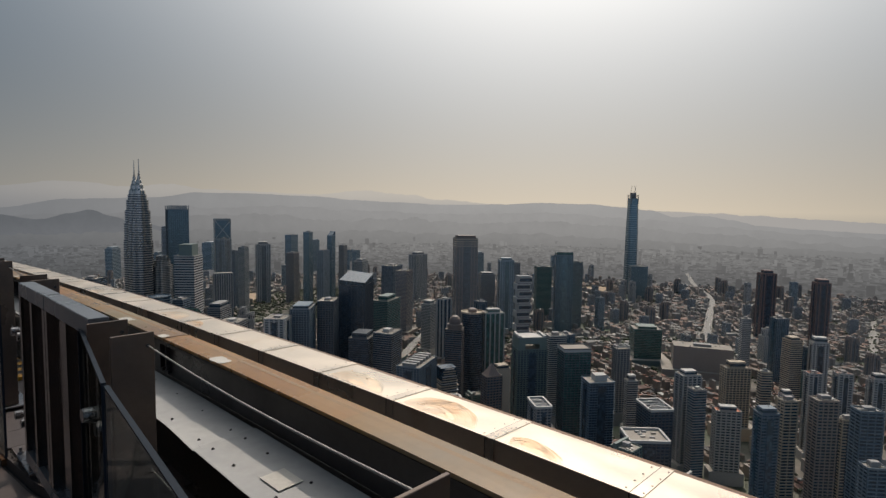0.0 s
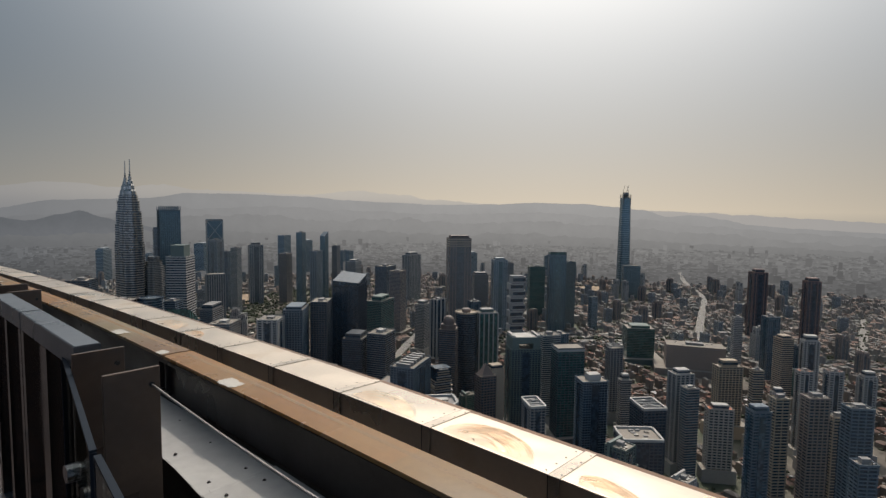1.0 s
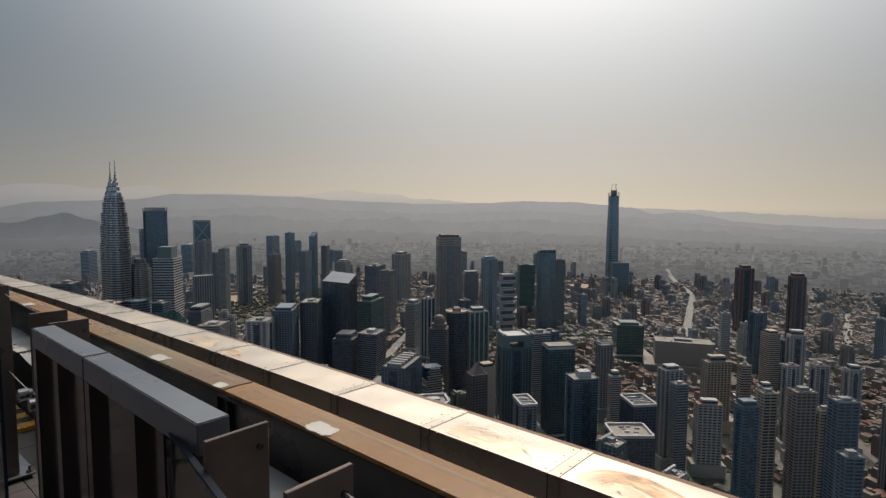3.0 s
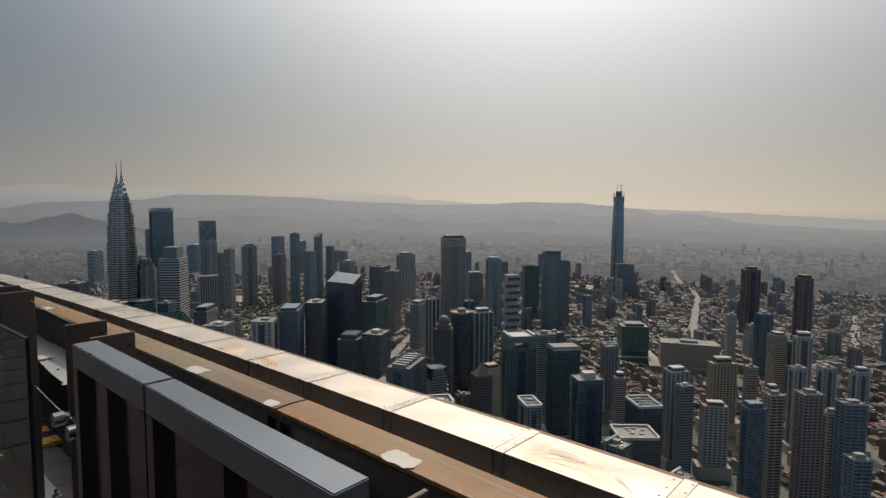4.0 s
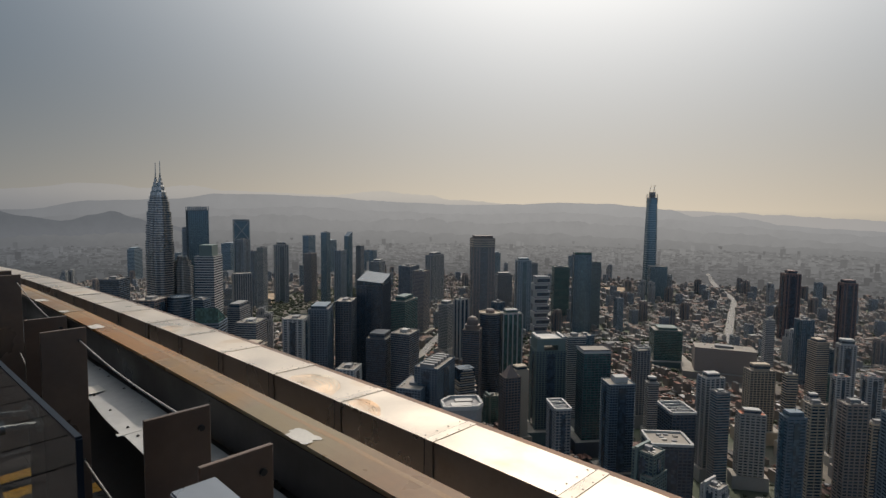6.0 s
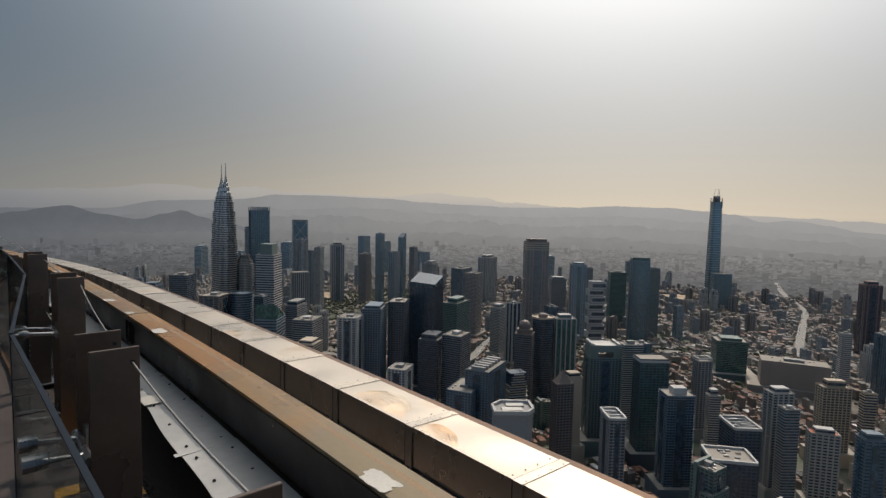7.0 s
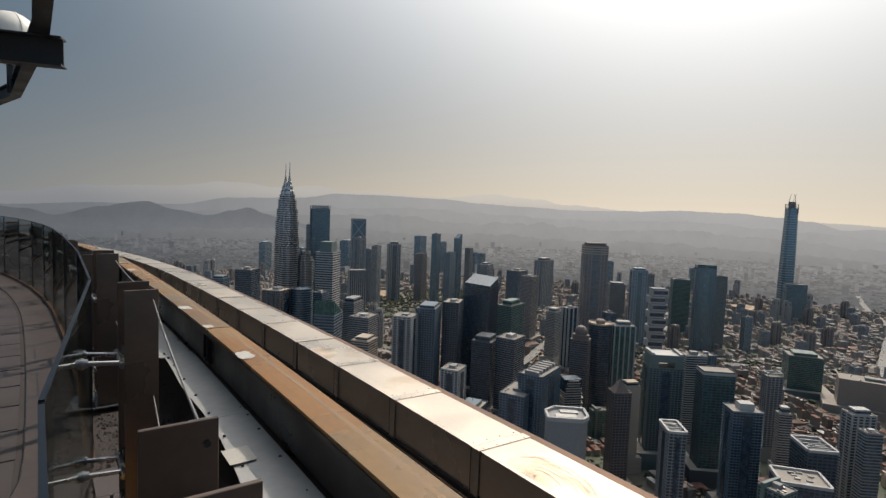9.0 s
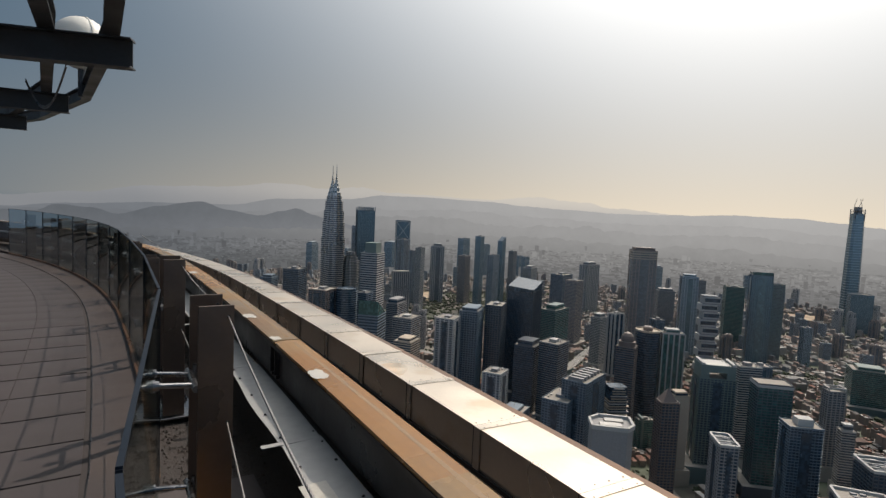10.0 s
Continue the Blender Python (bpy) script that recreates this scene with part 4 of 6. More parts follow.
for x, y, w, h, wl_, gl_ in ((408, 549, 27, 146, W_BLUE, G_BLUE), (440, 562, 22, 148, W_CREAM, G_DARK), (466, 545, 30, 155, W_TAUPE, G_DARK), (468, 495, 29, 163, W_BLUE, G_DARK), (427, 440, 22, 136, W_BLUE, G_DARK), (505, 560, 22, 128, W_CREAM, G_DARK), (520, 610, 20, 112, W_WHITE, G_DARK), (480, 620, 20, 98, W_WHITE, G_DARK), (560, 600, 24, 120, W_TAUPE, G_DARK)):
    building("balcony_apartment_tower", x, y, w, h, wl_, gl_, "shaded apartment tower with long balcony rows", 35, 0.7, "apartment tower", bands=0.35, piers=1.0, bay=5, floor=3.3, ledge=0.9, plant=0.5)
building("shopping_mall", 655, 1116, 120, 62, W_TAUPE, G_DARK, "broad pale shopping mall with a flat roof", 8, 0.45, "mall", bands=0.0, solid=True, plant=0.3)
building("shopping_mall", 575, 1213, 70, 85, W_GREEN, G_GREEN, "low green-glazed shopping mall building", 15, 0.8, "mall", bands=0.2, plant=0.3)
# --- west of the twin towers
building("office_tower", -706, 1101, 40, 150, W_GREY, G_DARK, "grey concrete banded office tower", 25)
building("office_tower", -612, 1044, 36, 190, W_BLUE, G_DARK, "dark bluish glass office tower", 25)
building("office_tower", -516, 985, 46, 215, W_DARK, G_DARK, "dark glass banded office tower", 25, bands=0.25)
building("unfinished_block", -398, 878, 50, 198, W_BROWN, G_DARK, "dark tower under construction with bare floors", 20, 0.8, bands=0.2, piers=0.8, bay=7)
root = empty("round_tower", stand(-366, 903, 0), "dark round tower with a flat roof", "office tower", TALL)
bm = bmesh.new()
lathe(bm, [(19, 0), (19, 199), (17.5, 199), (17.5, 198)], 40)
part("wall", bm, G_DARK, root)
bm = bmesh.new()
for z in range(2, 198, 4):
    lathe(bm, [(18.8, z), (19.6, z + 0.1), (19.6, z + 1.0), (18.8, z + 1.1)], 40)
part("floor_band", bm, W_BLUE, root, kind="stuff")
building("office_tower", -352, 953, 30, 185, W_BLUE, G_DARK, "blue-grey banded glass office tower", 20)
root, a, b = building("slant_roofed_tower", -301, 868, 46, 165, W_BLUE, G_DARK, "grey-blue tower with a slanted glass roof", 30, 0.8, bands=0.4, floor=5, plant=0)
bm = bmesh.new()
v = [bm.verts.new(c) for c in ((-a / 2, -b / 2, 165), (a / 2, -b / 2, 165), (a / 2, b / 2, 165), (-a / 2, b / 2, 165), (-a / 2, -b / 2, 190), (-a / 2, b / 2, 190))]
for f in ((0, 1, 4), (2, 3, 5), (3, 0, 4, 5), (1, 2, 5, 4), (0, 3, 2, 1)):
    bm.faces.new([v[i] for i in f])
part("slanted_roof", bm, G_GREEN, root)
building("office_block", -313, 1023, 40, 168, W_GREY, G_DARK, "grey concrete banded office slab", 25, 0.5, bands=0.45)
building("stepped_block", -246, 888, 48, 162, W_GREY, G_DARK, "grey stepped apartment block", 25, 0.8, bands=0.4)
building("stepped_block", -213, 793, 40, 152, W_CREAM, G_DARK, "beige stepped apartment block", 25, 0.8, bands=0.4)
building("white_tower", -169, 868, 40, 172, W_WHITE, G_DARK, "white apartment tower with dark window strips", 32, 0.8, "apartment tower", bands=0.35, piers=2.0, bay=6)
building("white_tower", -75, 785, 36, 118, W_WHITE, G_DARK, "small white apartment tower with vertical piers", 30, 0.8, "apartment tower", bands=0.25, piers=1.6, bay=5)
# helipad-roofed block: six-sided rim
root = empty("helipad_block", stand(77, 631, 12), "pale block with a six-sided rimmed roof", "office tower", TALL)
hexa = [(-22, -16), (14, -18), (22, -8), (22, 16), (-10, 18), (-22, 6)]
bm = bmesh.new()
lo = [bm.verts.new((x, y, 0)) for x, y in hexa]
hi = [bm.verts.new((x, y, 122)) for x, y in hexa]
for i in range(6):
    bm.faces.new((lo[i], lo[(i + 1) % 6], hi[(i + 1) % 6], hi[i]))
bm.faces.new(hi)
part("wall", bm, W_GREY, root)
for i in range(6):
    p, q = Vector((*hexa[i], 0)), Vector((*hexa[(i + 1) % 6], 0))
    d = (q - p)
    m = Matrix.Translation((p + q) / 2) @ Matrix.Rotation(math.atan2(d.y, d.x), 4, 'Z')
    part("rim", box_bm(-d.length / 2 - 0.8, d.length / 2 + 0.8, -1.6, 1.2, 121, 125.5, turn=m), W_WHITE, root, "broad white roof rim")
for x0, x1, y0, y1 in ((-13, 10, -11, -1), (-6, 14, 3, 12)):
    part("roof_deck", box_bm(x0, x1, y0, y1, 122.2, 124), W_STEEL, root)
building("dark_apartment_tower", 22, 733, 50, 112, W_BLUE, G_DARK, "dark gridded apartment slab block", 30, 0.6, "apartment tower", bands=0.3, piers=1, bay=4)
building("dark_apartment_block", -41, 729, 44, 90, W_BLUE, G_DARK, "dark low apartment slab with pale roof caps", 30, 0.6, "apartment tower", bands=0.3, piers=1, bay=4)
root, a, b = building("peaked_tower", 147, 724, 28, 125, W_BROWN, G_DARK, "brown tower with a pointed gable", 25, 0.9, "apartment tower", bands=0.35, piers=1, bay=4, plant=0)
bm = bmesh.new()
bmesh.ops.create_cone(bm, cap_ends=True, segments=4, radius1=a * .6, radius2=0.5, depth=16, matrix=Matrix.Translation((0, 0, 133)) @ Matrix.Rotation(radians(45), 4, 'Z'))
part("peaked_roof", bm, W_BROWN, root)

# ---------------------------------------------------------------- the city: low houses, mid-rise blocks, roads, trees
def roof_mix(name, cols):
    """Roofs that differ from house to house: clay tile, rusty sheet, grey and pale sheet."""
    m = material(name, (0.3, 0.2, 0.15), 0.8, 0.0, 0.2, 0.06, 0.5)
    nt = m.node_tree
    b = nt.nodes["Principled BSDF"]
    geo = nt.nodes.new("ShaderNodeNewGeometry")
    ramp = nt.nodes.new("ShaderNodeValToRGB")
    ramp.color_ramp.interpolation = 'CONSTANT'
    # (start, colour) steps
    cols = cols or ((0, (0.185, 0.088, 0.062)), (0.22, (0.125, 0.078, 0.064)), (0.42, (0.21, 0.17, 0.14)), (0.58, (0.095, 0.09, 0.088)), (0.78, (0.29, 0.265, 0.24)), (0.88, (0.16, 0.12, 0.098)), (0.965, (0.56, 0.54, 0.51)))
    ramp.color_ramp.elements[0].color = (*cols[0][1], 1)
    ramp.color_ramp.elements[1].position, ramp.color_ramp.elements[1].color = cols[1][0], (*cols[1][1], 1)
    for p, c in cols[2:]:
        ramp.color_ramp.elements.new(p).color = (*c, 1)
    nt.links.new(geo.outputs["Random Per Island"], ramp.inputs["Fac"])
    nt.links.new(ramp.outputs[0], b.inputs["Base Color"])
    return m


M_HOUSE_WALL = material("house_walls", (0.20, 0.172, 0.15), 0.8, 0.0, 0.2, 0.05, 0.6, island=0.35)
M_HOUSE_ROOF = roof_mix("house_roofs", None)
# houses past 1380 m: distance haze is mixed into wall and roof colours
M_HAZE_WALL = material("suburb_walls", (0.27, 0.255, 0.24), 0.8, 0.0, 0.2, 0.05, 0.6, island=0.3)
M_HAZE_ROOF = roof_mix("suburb_roofs", ((0, (0.19, 0.125, 0.10)), (0.24, (0.15, 0.128, 0.115)), (0.44, (0.20, 0.19, 0.175)), (0.62, (0.115, 0.118, 0.118)), (0.80, (0.26, 0.25, 0.235)), (0.90, (0.18, 0.14, 0.12)), (0.975, (0.50, 0.48, 0.45))))
M_ROAD = material("worn_concrete_road", (0.23, 0.22, 0.205), 0.85, 0.0, 0.15, 0.02, 0.4)
M_SITE = material("bare_building_site", (0.40, 0.30, 0.20), 0.95, 0.0, 0.3, 0.02, 0.2, second=(0.22, 0.17, 0.12), second_scale=0.02)
M_LEAF = material("tree_crowns", (0.042, 0.054, 0.028), 0.8, 0.0, 0.35, 0.05, 0.6, island=0.4)
M_CAR = material("car_paint_mix", (0.4, 0.4, 0.4), 0.3, 0.0, 0.1, 1, 5, island=0.8)

city = random.Random(21)
keep_out = [(o.location.x, o.location.y, 34) for o in scene.objects if o.get("group") in (TALL, "twin skyscrapers")]
keep_out += [(931, 2094, 70), (655, 1116, 95), (575, 1213, 60)]


def free(x, y, r):
    return all((x - a) ** 2 + (y - b) ** 2 > (r + c) ** 2 for a, b, c in keep_out)


def road(name, pts, width, label, height=0.4):
    """A strip along a smooth line, a little above the ground, with its kerb faces."""
    P = []
    for i in range(len(pts) - 1):
        p0, p1, p2, p3 = (Vector((*pts[max(0, min(len(pts) - 1, i + k))], 0)) for k in (-1, 0, 1, 2))
        for s in range(8):
            t = s / 8
            P.append(0.5 * ((2 * p1) + (p2 - p0) * t + (2 * p0 - 5 * p1 + 4 * p2 - p3) * t * t + (3 * p1 - p0 - 3 * p2 + p3) * t ** 3))
    P.append(Vector((*pts[-1], 0)))
    bm = bmesh.new()
    prev = None
    for i, p in enumerate(P):
        d = (P[min(i + 1, len(P) - 1)] - P[max(i - 1, 0)]).normalized()
        n = Vector((-d.y, d.x, 0)) * width / 2
        row = [bm.verts.new(p + n + Vector((0, 0, GROUND))), bm.verts.new(p + n + Vector((0, 0, GROUND + height))), bm.verts.new(p - n + Vector((0, 0, GROUND + height))), bm.verts.new(p - n + Vector((0, 0, GROUND)))]
        if prev:
            for k in range(3):
                bm.faces.new((prev[k], prev[k + 1], row[k + 1], row[k]))
        prev = row
    thing(name, bm, M_ROAD, label, "road", kind="structure")
    return P


ROAD_A = [(1560, 2900), (1484, 2750), (1343, 2429), (1204, 2043), (1014, 1716), (874, 1479), (800, 1330)]
ROAD_B = [(-60, 1100), (11, 1222), (65, 1430), (131, 1620), (260, 1640), (390, 1660), (479, 1870), (499, 2044)]
ROAD_C = [(2046, 2345), (1561, 1709), (1250, 1350), (1000, 1080)]
ROAD_D = [(-620, 1560), (-470, 1330), (-320, 1240), (-150, 1230), (11, 1222)]
ROAD_E = [(230, 1400), (400, 1390), (560, 1380), (700, 1390), (874, 1479)]
ROADS = [
    (ROAD_A, 21, "broad curving city expressway"),
    (ROAD_B, 20, "elevated city road"),
    (ROAD_C, 24, "wide straight avenue"),
    (ROAD_D, 16, "curving side street"),
    (ROAD_E, 16, "curved ramp between towers"),
]
lines = []
for pts, w, label in ROADS:
    P = road("road", pts, w, label, {21: 8.0, 20: 6.0, 16: 6.0}.get(w, 0.5))
    lines.append((P, w))
    for p, q in zip(P, P[1:]):
        for s in (0, 0.5):
            c = p.lerp(q, s)
            keep_out.append((c.x, c.y, w * 0.5 - 1))


def site(pts, label):
    bm = bmesh.new()
    bm.faces.new([bm.verts.new((x, y, GROUND + 0.25)) for x, y in pts])
    bmesh.ops.subdivide_edges(bm, edges=bm.edges[:], cuts=3, use_grid_fill=True)
    r = bmesh.ops.extrude_face_region(bm, geom=bm.faces[:])
    bmesh.ops.translate(bm, vec=(0, 0, 0.4), verts=[v for v in r["geom"] if isinstance(v, bmesh.types.BMVert)])
    thing("building_site", bm, M_SITE, label, "ground", kind="structure")


SITES = [[(780, 2480), (990, 2500), (890, 2120), (753, 2090)], [(-678, 2178), (-560, 2240), (-456, 1986), (-544, 1827)], [(1386, 2700), (1600, 2740), (1508, 2525), (1310, 2450)]]
for pts in SITES:
    site(pts, "bare brown building site")
    cx, cy = sum(p[0] for p in pts) / 4, sum(p[1] for p in pts) / 4
    keep_out.append((cx, cy, 90))

near_lists, far_lists = ([], [], [], []), ([], [], [], [])


def house(x, y, a, b, h, turn, pitch):
    """Walls and a hipped or flat roof, added to the shared lists."""
    c, s = math.cos(turn), math.sin(turn)
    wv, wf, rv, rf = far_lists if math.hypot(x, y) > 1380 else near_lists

    def at(u, v, z):
        return (x + c * u - s * v, y + s * u + c * v, GROUND + z)
    k = len(wv)
    wv.extend([at(-a, -b, 0), at(a, -b, 0), at(a, b, 0), at(-a, b, 0), at(-a, -b, h), at(a, -b, h), at(a, b, h), at(-a, b, h)])
    wf.extend([(k, k + 1, k + 5, k + 4), (k + 1, k + 2, k + 6, k + 5), (k + 2, k + 3, k + 7, k + 6), (k + 3, k, k + 4, k + 7), (k + 4, k + 5, k + 6, k + 7)])
    k = len(rv)
    if pitch:
        e = 0.7
        A, B = a + e, b + e
        q = max(0.0, A - B)
        rv.extend([at(-A, -B, h + 0.05), at(A, -B, h + 0.05), at(A, B, h + 0.05), at(-A, B, h + 0.05), at(-q, 0, h + pitch), at(q, 0, h + pitch)])
        rf.extend([(k, k + 1, k + 5, k + 4), (k + 1, k + 2, k + 5), (k + 2, k + 3, k + 4, k + 5), (k + 3, k, k + 4)])
    else:
        rv.extend([at(-a, -b, h + 0.08), at(a, -b, h + 0.08), at(a, b, h + 0.08), at(-a, b, h + 0.08)])
        rf.extend([(k, k + 1, k + 2, k + 3)])
        for _ in range(2):
            u, v, w2 = (city.random() - .5) * a, (city.random() - .5) * b, 1.2 + city.random() * 1.5
            k = len(rv)
            rv.extend([at(u + i * w2, v + j * w2, h + z) for z in (0.1, 2.4) for i, j in ((-1, -1), (1, -1), (1, 1), (-1, 1))])
            rf.extend([(k, k + 1, k + 5, k + 4), (k + 1, k + 2, k + 6, k + 5), (k + 2, k + 3, k + 7, k + 6), (k + 3, k, k + 4, k + 7), (k + 4, k + 5, k + 6, k + 7)])


tree_spots, mid_spots = [], []
PARK = (-330, 1900)
bx, by = 62, 46
for gx in range(-38, 42):
    for gy in range(6, 64):
        x, y = gx * bx + city.uniform(-8, 8), gy * by + city.uniform(-8, 8)
        x += 0.25 * y * math.sin(gy * 0.13)
        d = math.hypot(x, y)
        az = math.degrees(math.atan2(x, y))
        if d < 420 or d > 2750 or not -46 < az < 58:
            continue
        turn = 0.9 * noise.noise((x * 0.0012, y * 0.0012, 3.0)) + 0.25
        in_park = ((x - PARK[0]) / 190) ** 2 + ((y - PARK[1]) / 330) ** 2 < 1
        green = noise.noise((x * 0.0026, y * 0.0026, 8.0)) + (0.35 if az < -20 else 0.0) + (0.12 if d < 700 else 0)
        if in_park or green > 0.33:
            for _ in range(13 if in_park else 8):
                tree_spots.append((x + city.uniform(-32, 32), y + city.uniform(-24, 24), city.uniform(3.5, 7.5)))
            if in_park:
                continue
        kind = city.random()
        if kind < 0.165 and free(x, y, 24):
            mid_spots.append((x, y, turn, d, az))
            for _ in range(4):
                tree_spots.append((x + city.uniform(-30, 30), y + city.uniform(-23, 23), city.uniform(3, 6)))
            continue
        c, s = math.cos(turn), math.sin(turn)
        wide = kind > 0.86
        for row in (-1, 1):
            u = -bx / 2 + 3
            while u < bx / 2 - 5:
                wd = city.uniform(12, 24) if wide else city.uniform(5, 9)
                h = city.uniform(6, 11) + (city.uniform(4, 18) if city.random() < 0.16 else 0)
                uu, vv = u + wd / 2, row * (10.5 + city.uniform(-1, 1))
                px, py = x + c * uu - s * vv, y + s * uu + c * vv
                if free(px, py, 6):
                    house(px, py, wd / 2 - 0.15, city.uniform(6, 8), h, turn, city.uniform(1.6, 3.4) if city.random() < 0.62 else 0)
                u += wd + (city.uniform(3, 8) if city.random() < 0.14 else 0)
        for _ in range(9):
            tree_spots.append((x + city.uniform(-30, 30), y + city.choice((-21, -2, 2, 21)) + city.uniform(-2, 2), city.uniform(2.2, 4.6)))

for name, v, f, mat, label in (("house_walls", near_lists[0], near_lists[1], M_HOUSE_WALL, "walls of countless low shophouses and terraces"),
                               ("house_roofs", near_lists[2], near_lists[3], M_HOUSE_ROOF, "clay, rusty and pale roofs of low houses"),
                               ("suburb_walls", far_lists[0], far_lists[1], M_HAZE_WALL, "haze-paled walls of countless far houses"),
                               ("suburb_roofs", far_lists[2], far_lists[3], M_HAZE_ROOF, "haze-paled roofs of far houses")):
    me = bpy.data.meshes.new(name)
    me.from_pydata(v, [], f)
    me.materials.append(mat)
    tagged(new(name, me), label, "houses", kind="stuff")

# mid-rise blocks: ten kinds, each built once, then repeated
MID = []
for i, (wl_, gl_, bands, piers, w, ratio, h, label) in enumerate((
        (W_WHITE, G_DARK, 0.4, 1.2, 26, 0.6, 52, "white mid-rise apartment block with window rows"),
        (W_CREAM, G_DARK, 0.45, 0.0, 30, 0.5, 40, "cream mid-rise block with long window bands"),
        (W_GREY, G_DARK, 0.35, 1.0, 24, 0.8, 66, "grey concrete mid-rise block with piers"),
        (W_BLUE, G_BLUE, 0.2, 0.6, 28, 0.7, 74, "blue-grey glass mid-rise office block"),
        (W_WHITE, G_PALE, 0.5, 0.0, 36, 0.4, 34, "long white slab block with bands"),
        (W_BROWN, G_DARK, 0.35, 1.4, 22, 0.9, 58, "brown mid-rise block with ribs"),
        (W_CREAM, G_DARK, 0.3, 1.6, 22, 0.8, 82, "cream apartment tower with vertical ribs"),
        (W_GREEN, G_GREEN, 0.3, 0.0, 30, 0.6, 46, "grey-green mid-rise office block"),
        (W_WHITE, G_DARK, 0.35, 2.0, 20, 1.0, 92, "slim white apartment tower with ribs"),
        (W_GREY, G_PALE, 0.4, 0.8, 40, 0.5, 28, "low broad grey commercial block"),
        (W_GREY, G_DARK, 0.3, 1.2, 30, 0.6, 118, "tall grey apartment slab with dark window strips"),
        (W_BLUE, G_BLUE, 0.25, 0.7, 32, 0.8, 132, "tall blue-grey glass office tower"),
        (W_WHITE, G_DARK, 0.4, 1.4, 26, 0.7, 108, "tall white apartment tower with balconies"),
        (W_TAUPE, G_DARK, 0.35, 1.6, 28, 0.8, 98, "taupe stone office tower with ribs"),
        (W_GREEN, G_DARK, 0.3, 1.0, 26, 0.9, 124, "tall grey-green apartment tower"),
        (W_HAZE_BLUE, G_HAZE_BLUE, 0.3, 0.8, 26, 0.7, 96, "haze-paled blue glass office tower"),
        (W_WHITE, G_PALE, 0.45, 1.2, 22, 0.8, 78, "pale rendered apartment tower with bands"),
        (W_TAUPE, G_PALE, 0.4, 1.4, 26, 0.6, 60, "haze-paled taupe apartment block"),
        (W_HAZE_BLUE, G_PALE, 0.4, 0.0, 30, 0.5, 44, "haze-paled blue-grey office block"),
        (W_TAUPE, G_HAZE_BLUE, 0.35, 1.0, 22, 0.9, 112, "tall haze-paled taupe apartment tower"))):
    root = empty("mid_rise_block", Matrix.Identity(4), label, "apartment block", "mid-rise blocks")
    w *= 0.8
    d = w * ratio
    roof = W_TERRA if i in (0, 6) else W_ROOF
    facade(w, d, h, wl_, gl_, bands=bands, piers=piers, bay=4, floor=3.1, root=root, seed=i, roof=roof, plant=0.3)
    if i not in (4, 9, 11, 15, 18):
        # a lower wing set to one side, and a slim stair tower on the other
        facade(w * 0.46, d * 1.5, h - 6 - (i * 7) % 17, wl_, gl_, bands=bands, piers=piers, bay=3.4, floor=3.1, root=root, seed=i + 40, roof=roof, plant=0, at=(w * (0.36 if i % 2 else -0.36), d * (0.12 if i % 3 else -0.12)))
        part("stair_tower", box_bm(w * (-0.34 if i % 2 else 0.2), w * (-0.2 if i % 2 else 0.34), -d * 0.62, d * 0.62, 0, h + 4.5), wl_, root)
    MID.append([root, False])
for x, y, turn, d, az in mid_spots:
    k = city.choice((0, 1, 2, 3, 4, 5, 6, 7, 8, 9, 4, 9, 1, 0))
    if 880 < d < 2300 and -30 < az < 46 and city.random() < 0.13:
        k = 10 + city.randrange(5)
    # far off, only kinds whose paler colours stand in for haze
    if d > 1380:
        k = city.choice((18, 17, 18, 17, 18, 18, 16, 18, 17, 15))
    if d < 800 and az < 24 and k in (3, 6, 8):
        k = 9
    elif d < 900 and az >= 24 and city.random() < 0.6:
        k = city.choice((6, 8, 10, 12, 14))
    m = Matrix.Translation((x, y, GROUND)) @ Matrix.Rotation(turn + (math.pi / 2 if city.random() < .5 else 0), 4, 'Z')
    if not MID[k][1]:
        MID[k][0].matrix_basis = m
        MID[k][1] = True
    else:
        copy_thing(MID[k][0], m)

# tree crowns in clumps
ICO = bmesh.new()
bmesh.ops.create_icosphere(ICO, subdivisions=1, radius=1)
ico_v = [v.co.copy() for v in ICO.verts]
ico_f = [tuple(v.index for v in f.verts) for f in ICO.faces]
ICO.free()
tv, tf = [], []
for x, y, r in tree_spots:
    if not free(x, y, -8):
        continue
    for _ in range(3):
        k = len(tv)
        ox, oy, oz, q = city.uniform(-.6, .6) * r, city.uniform(-.6, .6) * r, city.uniform(.7, 1.25) * r, city.uniform(.45, .75) * r
        for v in ico_v:
            j = q * city.uniform(.65, 1.25)
            tv.append((x + ox + v.x * j, y + oy + v.y * j, GROUND + oz + 1.5 + v.z * j * 0.85))
        tf.extend([tuple(i + k for i in f) for f in ico_f])
me = bpy.data.meshes.new("trees")
me.from_pydata(tv, [], tf)
me.materials.append(M_LEAF)
tagged(new("trees", me), "dark green clumps of street and park trees", "trees", kind="stuff")

# traffic on the main roads
bm = bmesh.new()
for P, w in lines[:3]:
    for i in range(len(P) - 1):
        for _ in range(4):
            t = city.random()
            p = P[i].lerp(P[i + 1], t)
            d = (P[i + 1] - P[i]).normalized()
            n = Vector((-d.y, d.x, 0)) * city.choice((-.35, -.2, .2, .35)) * w
            m = Matrix.Translation((p.x + n.x, p.y + n.y, GROUND + {21: 8.0, 20: 6.0}.get(w, 0.5))) @ Matrix.Rotation(math.atan2(d.y, d.x), 4, 'Z')
            add_box(bm, -2.2, 2.2, -0.9, 0.9, 0.2, 0.9, turn=m)
            add_box(bm, -1.2, 1.0, -0.8, 0.8, 0.9, 1.5, turn=m)
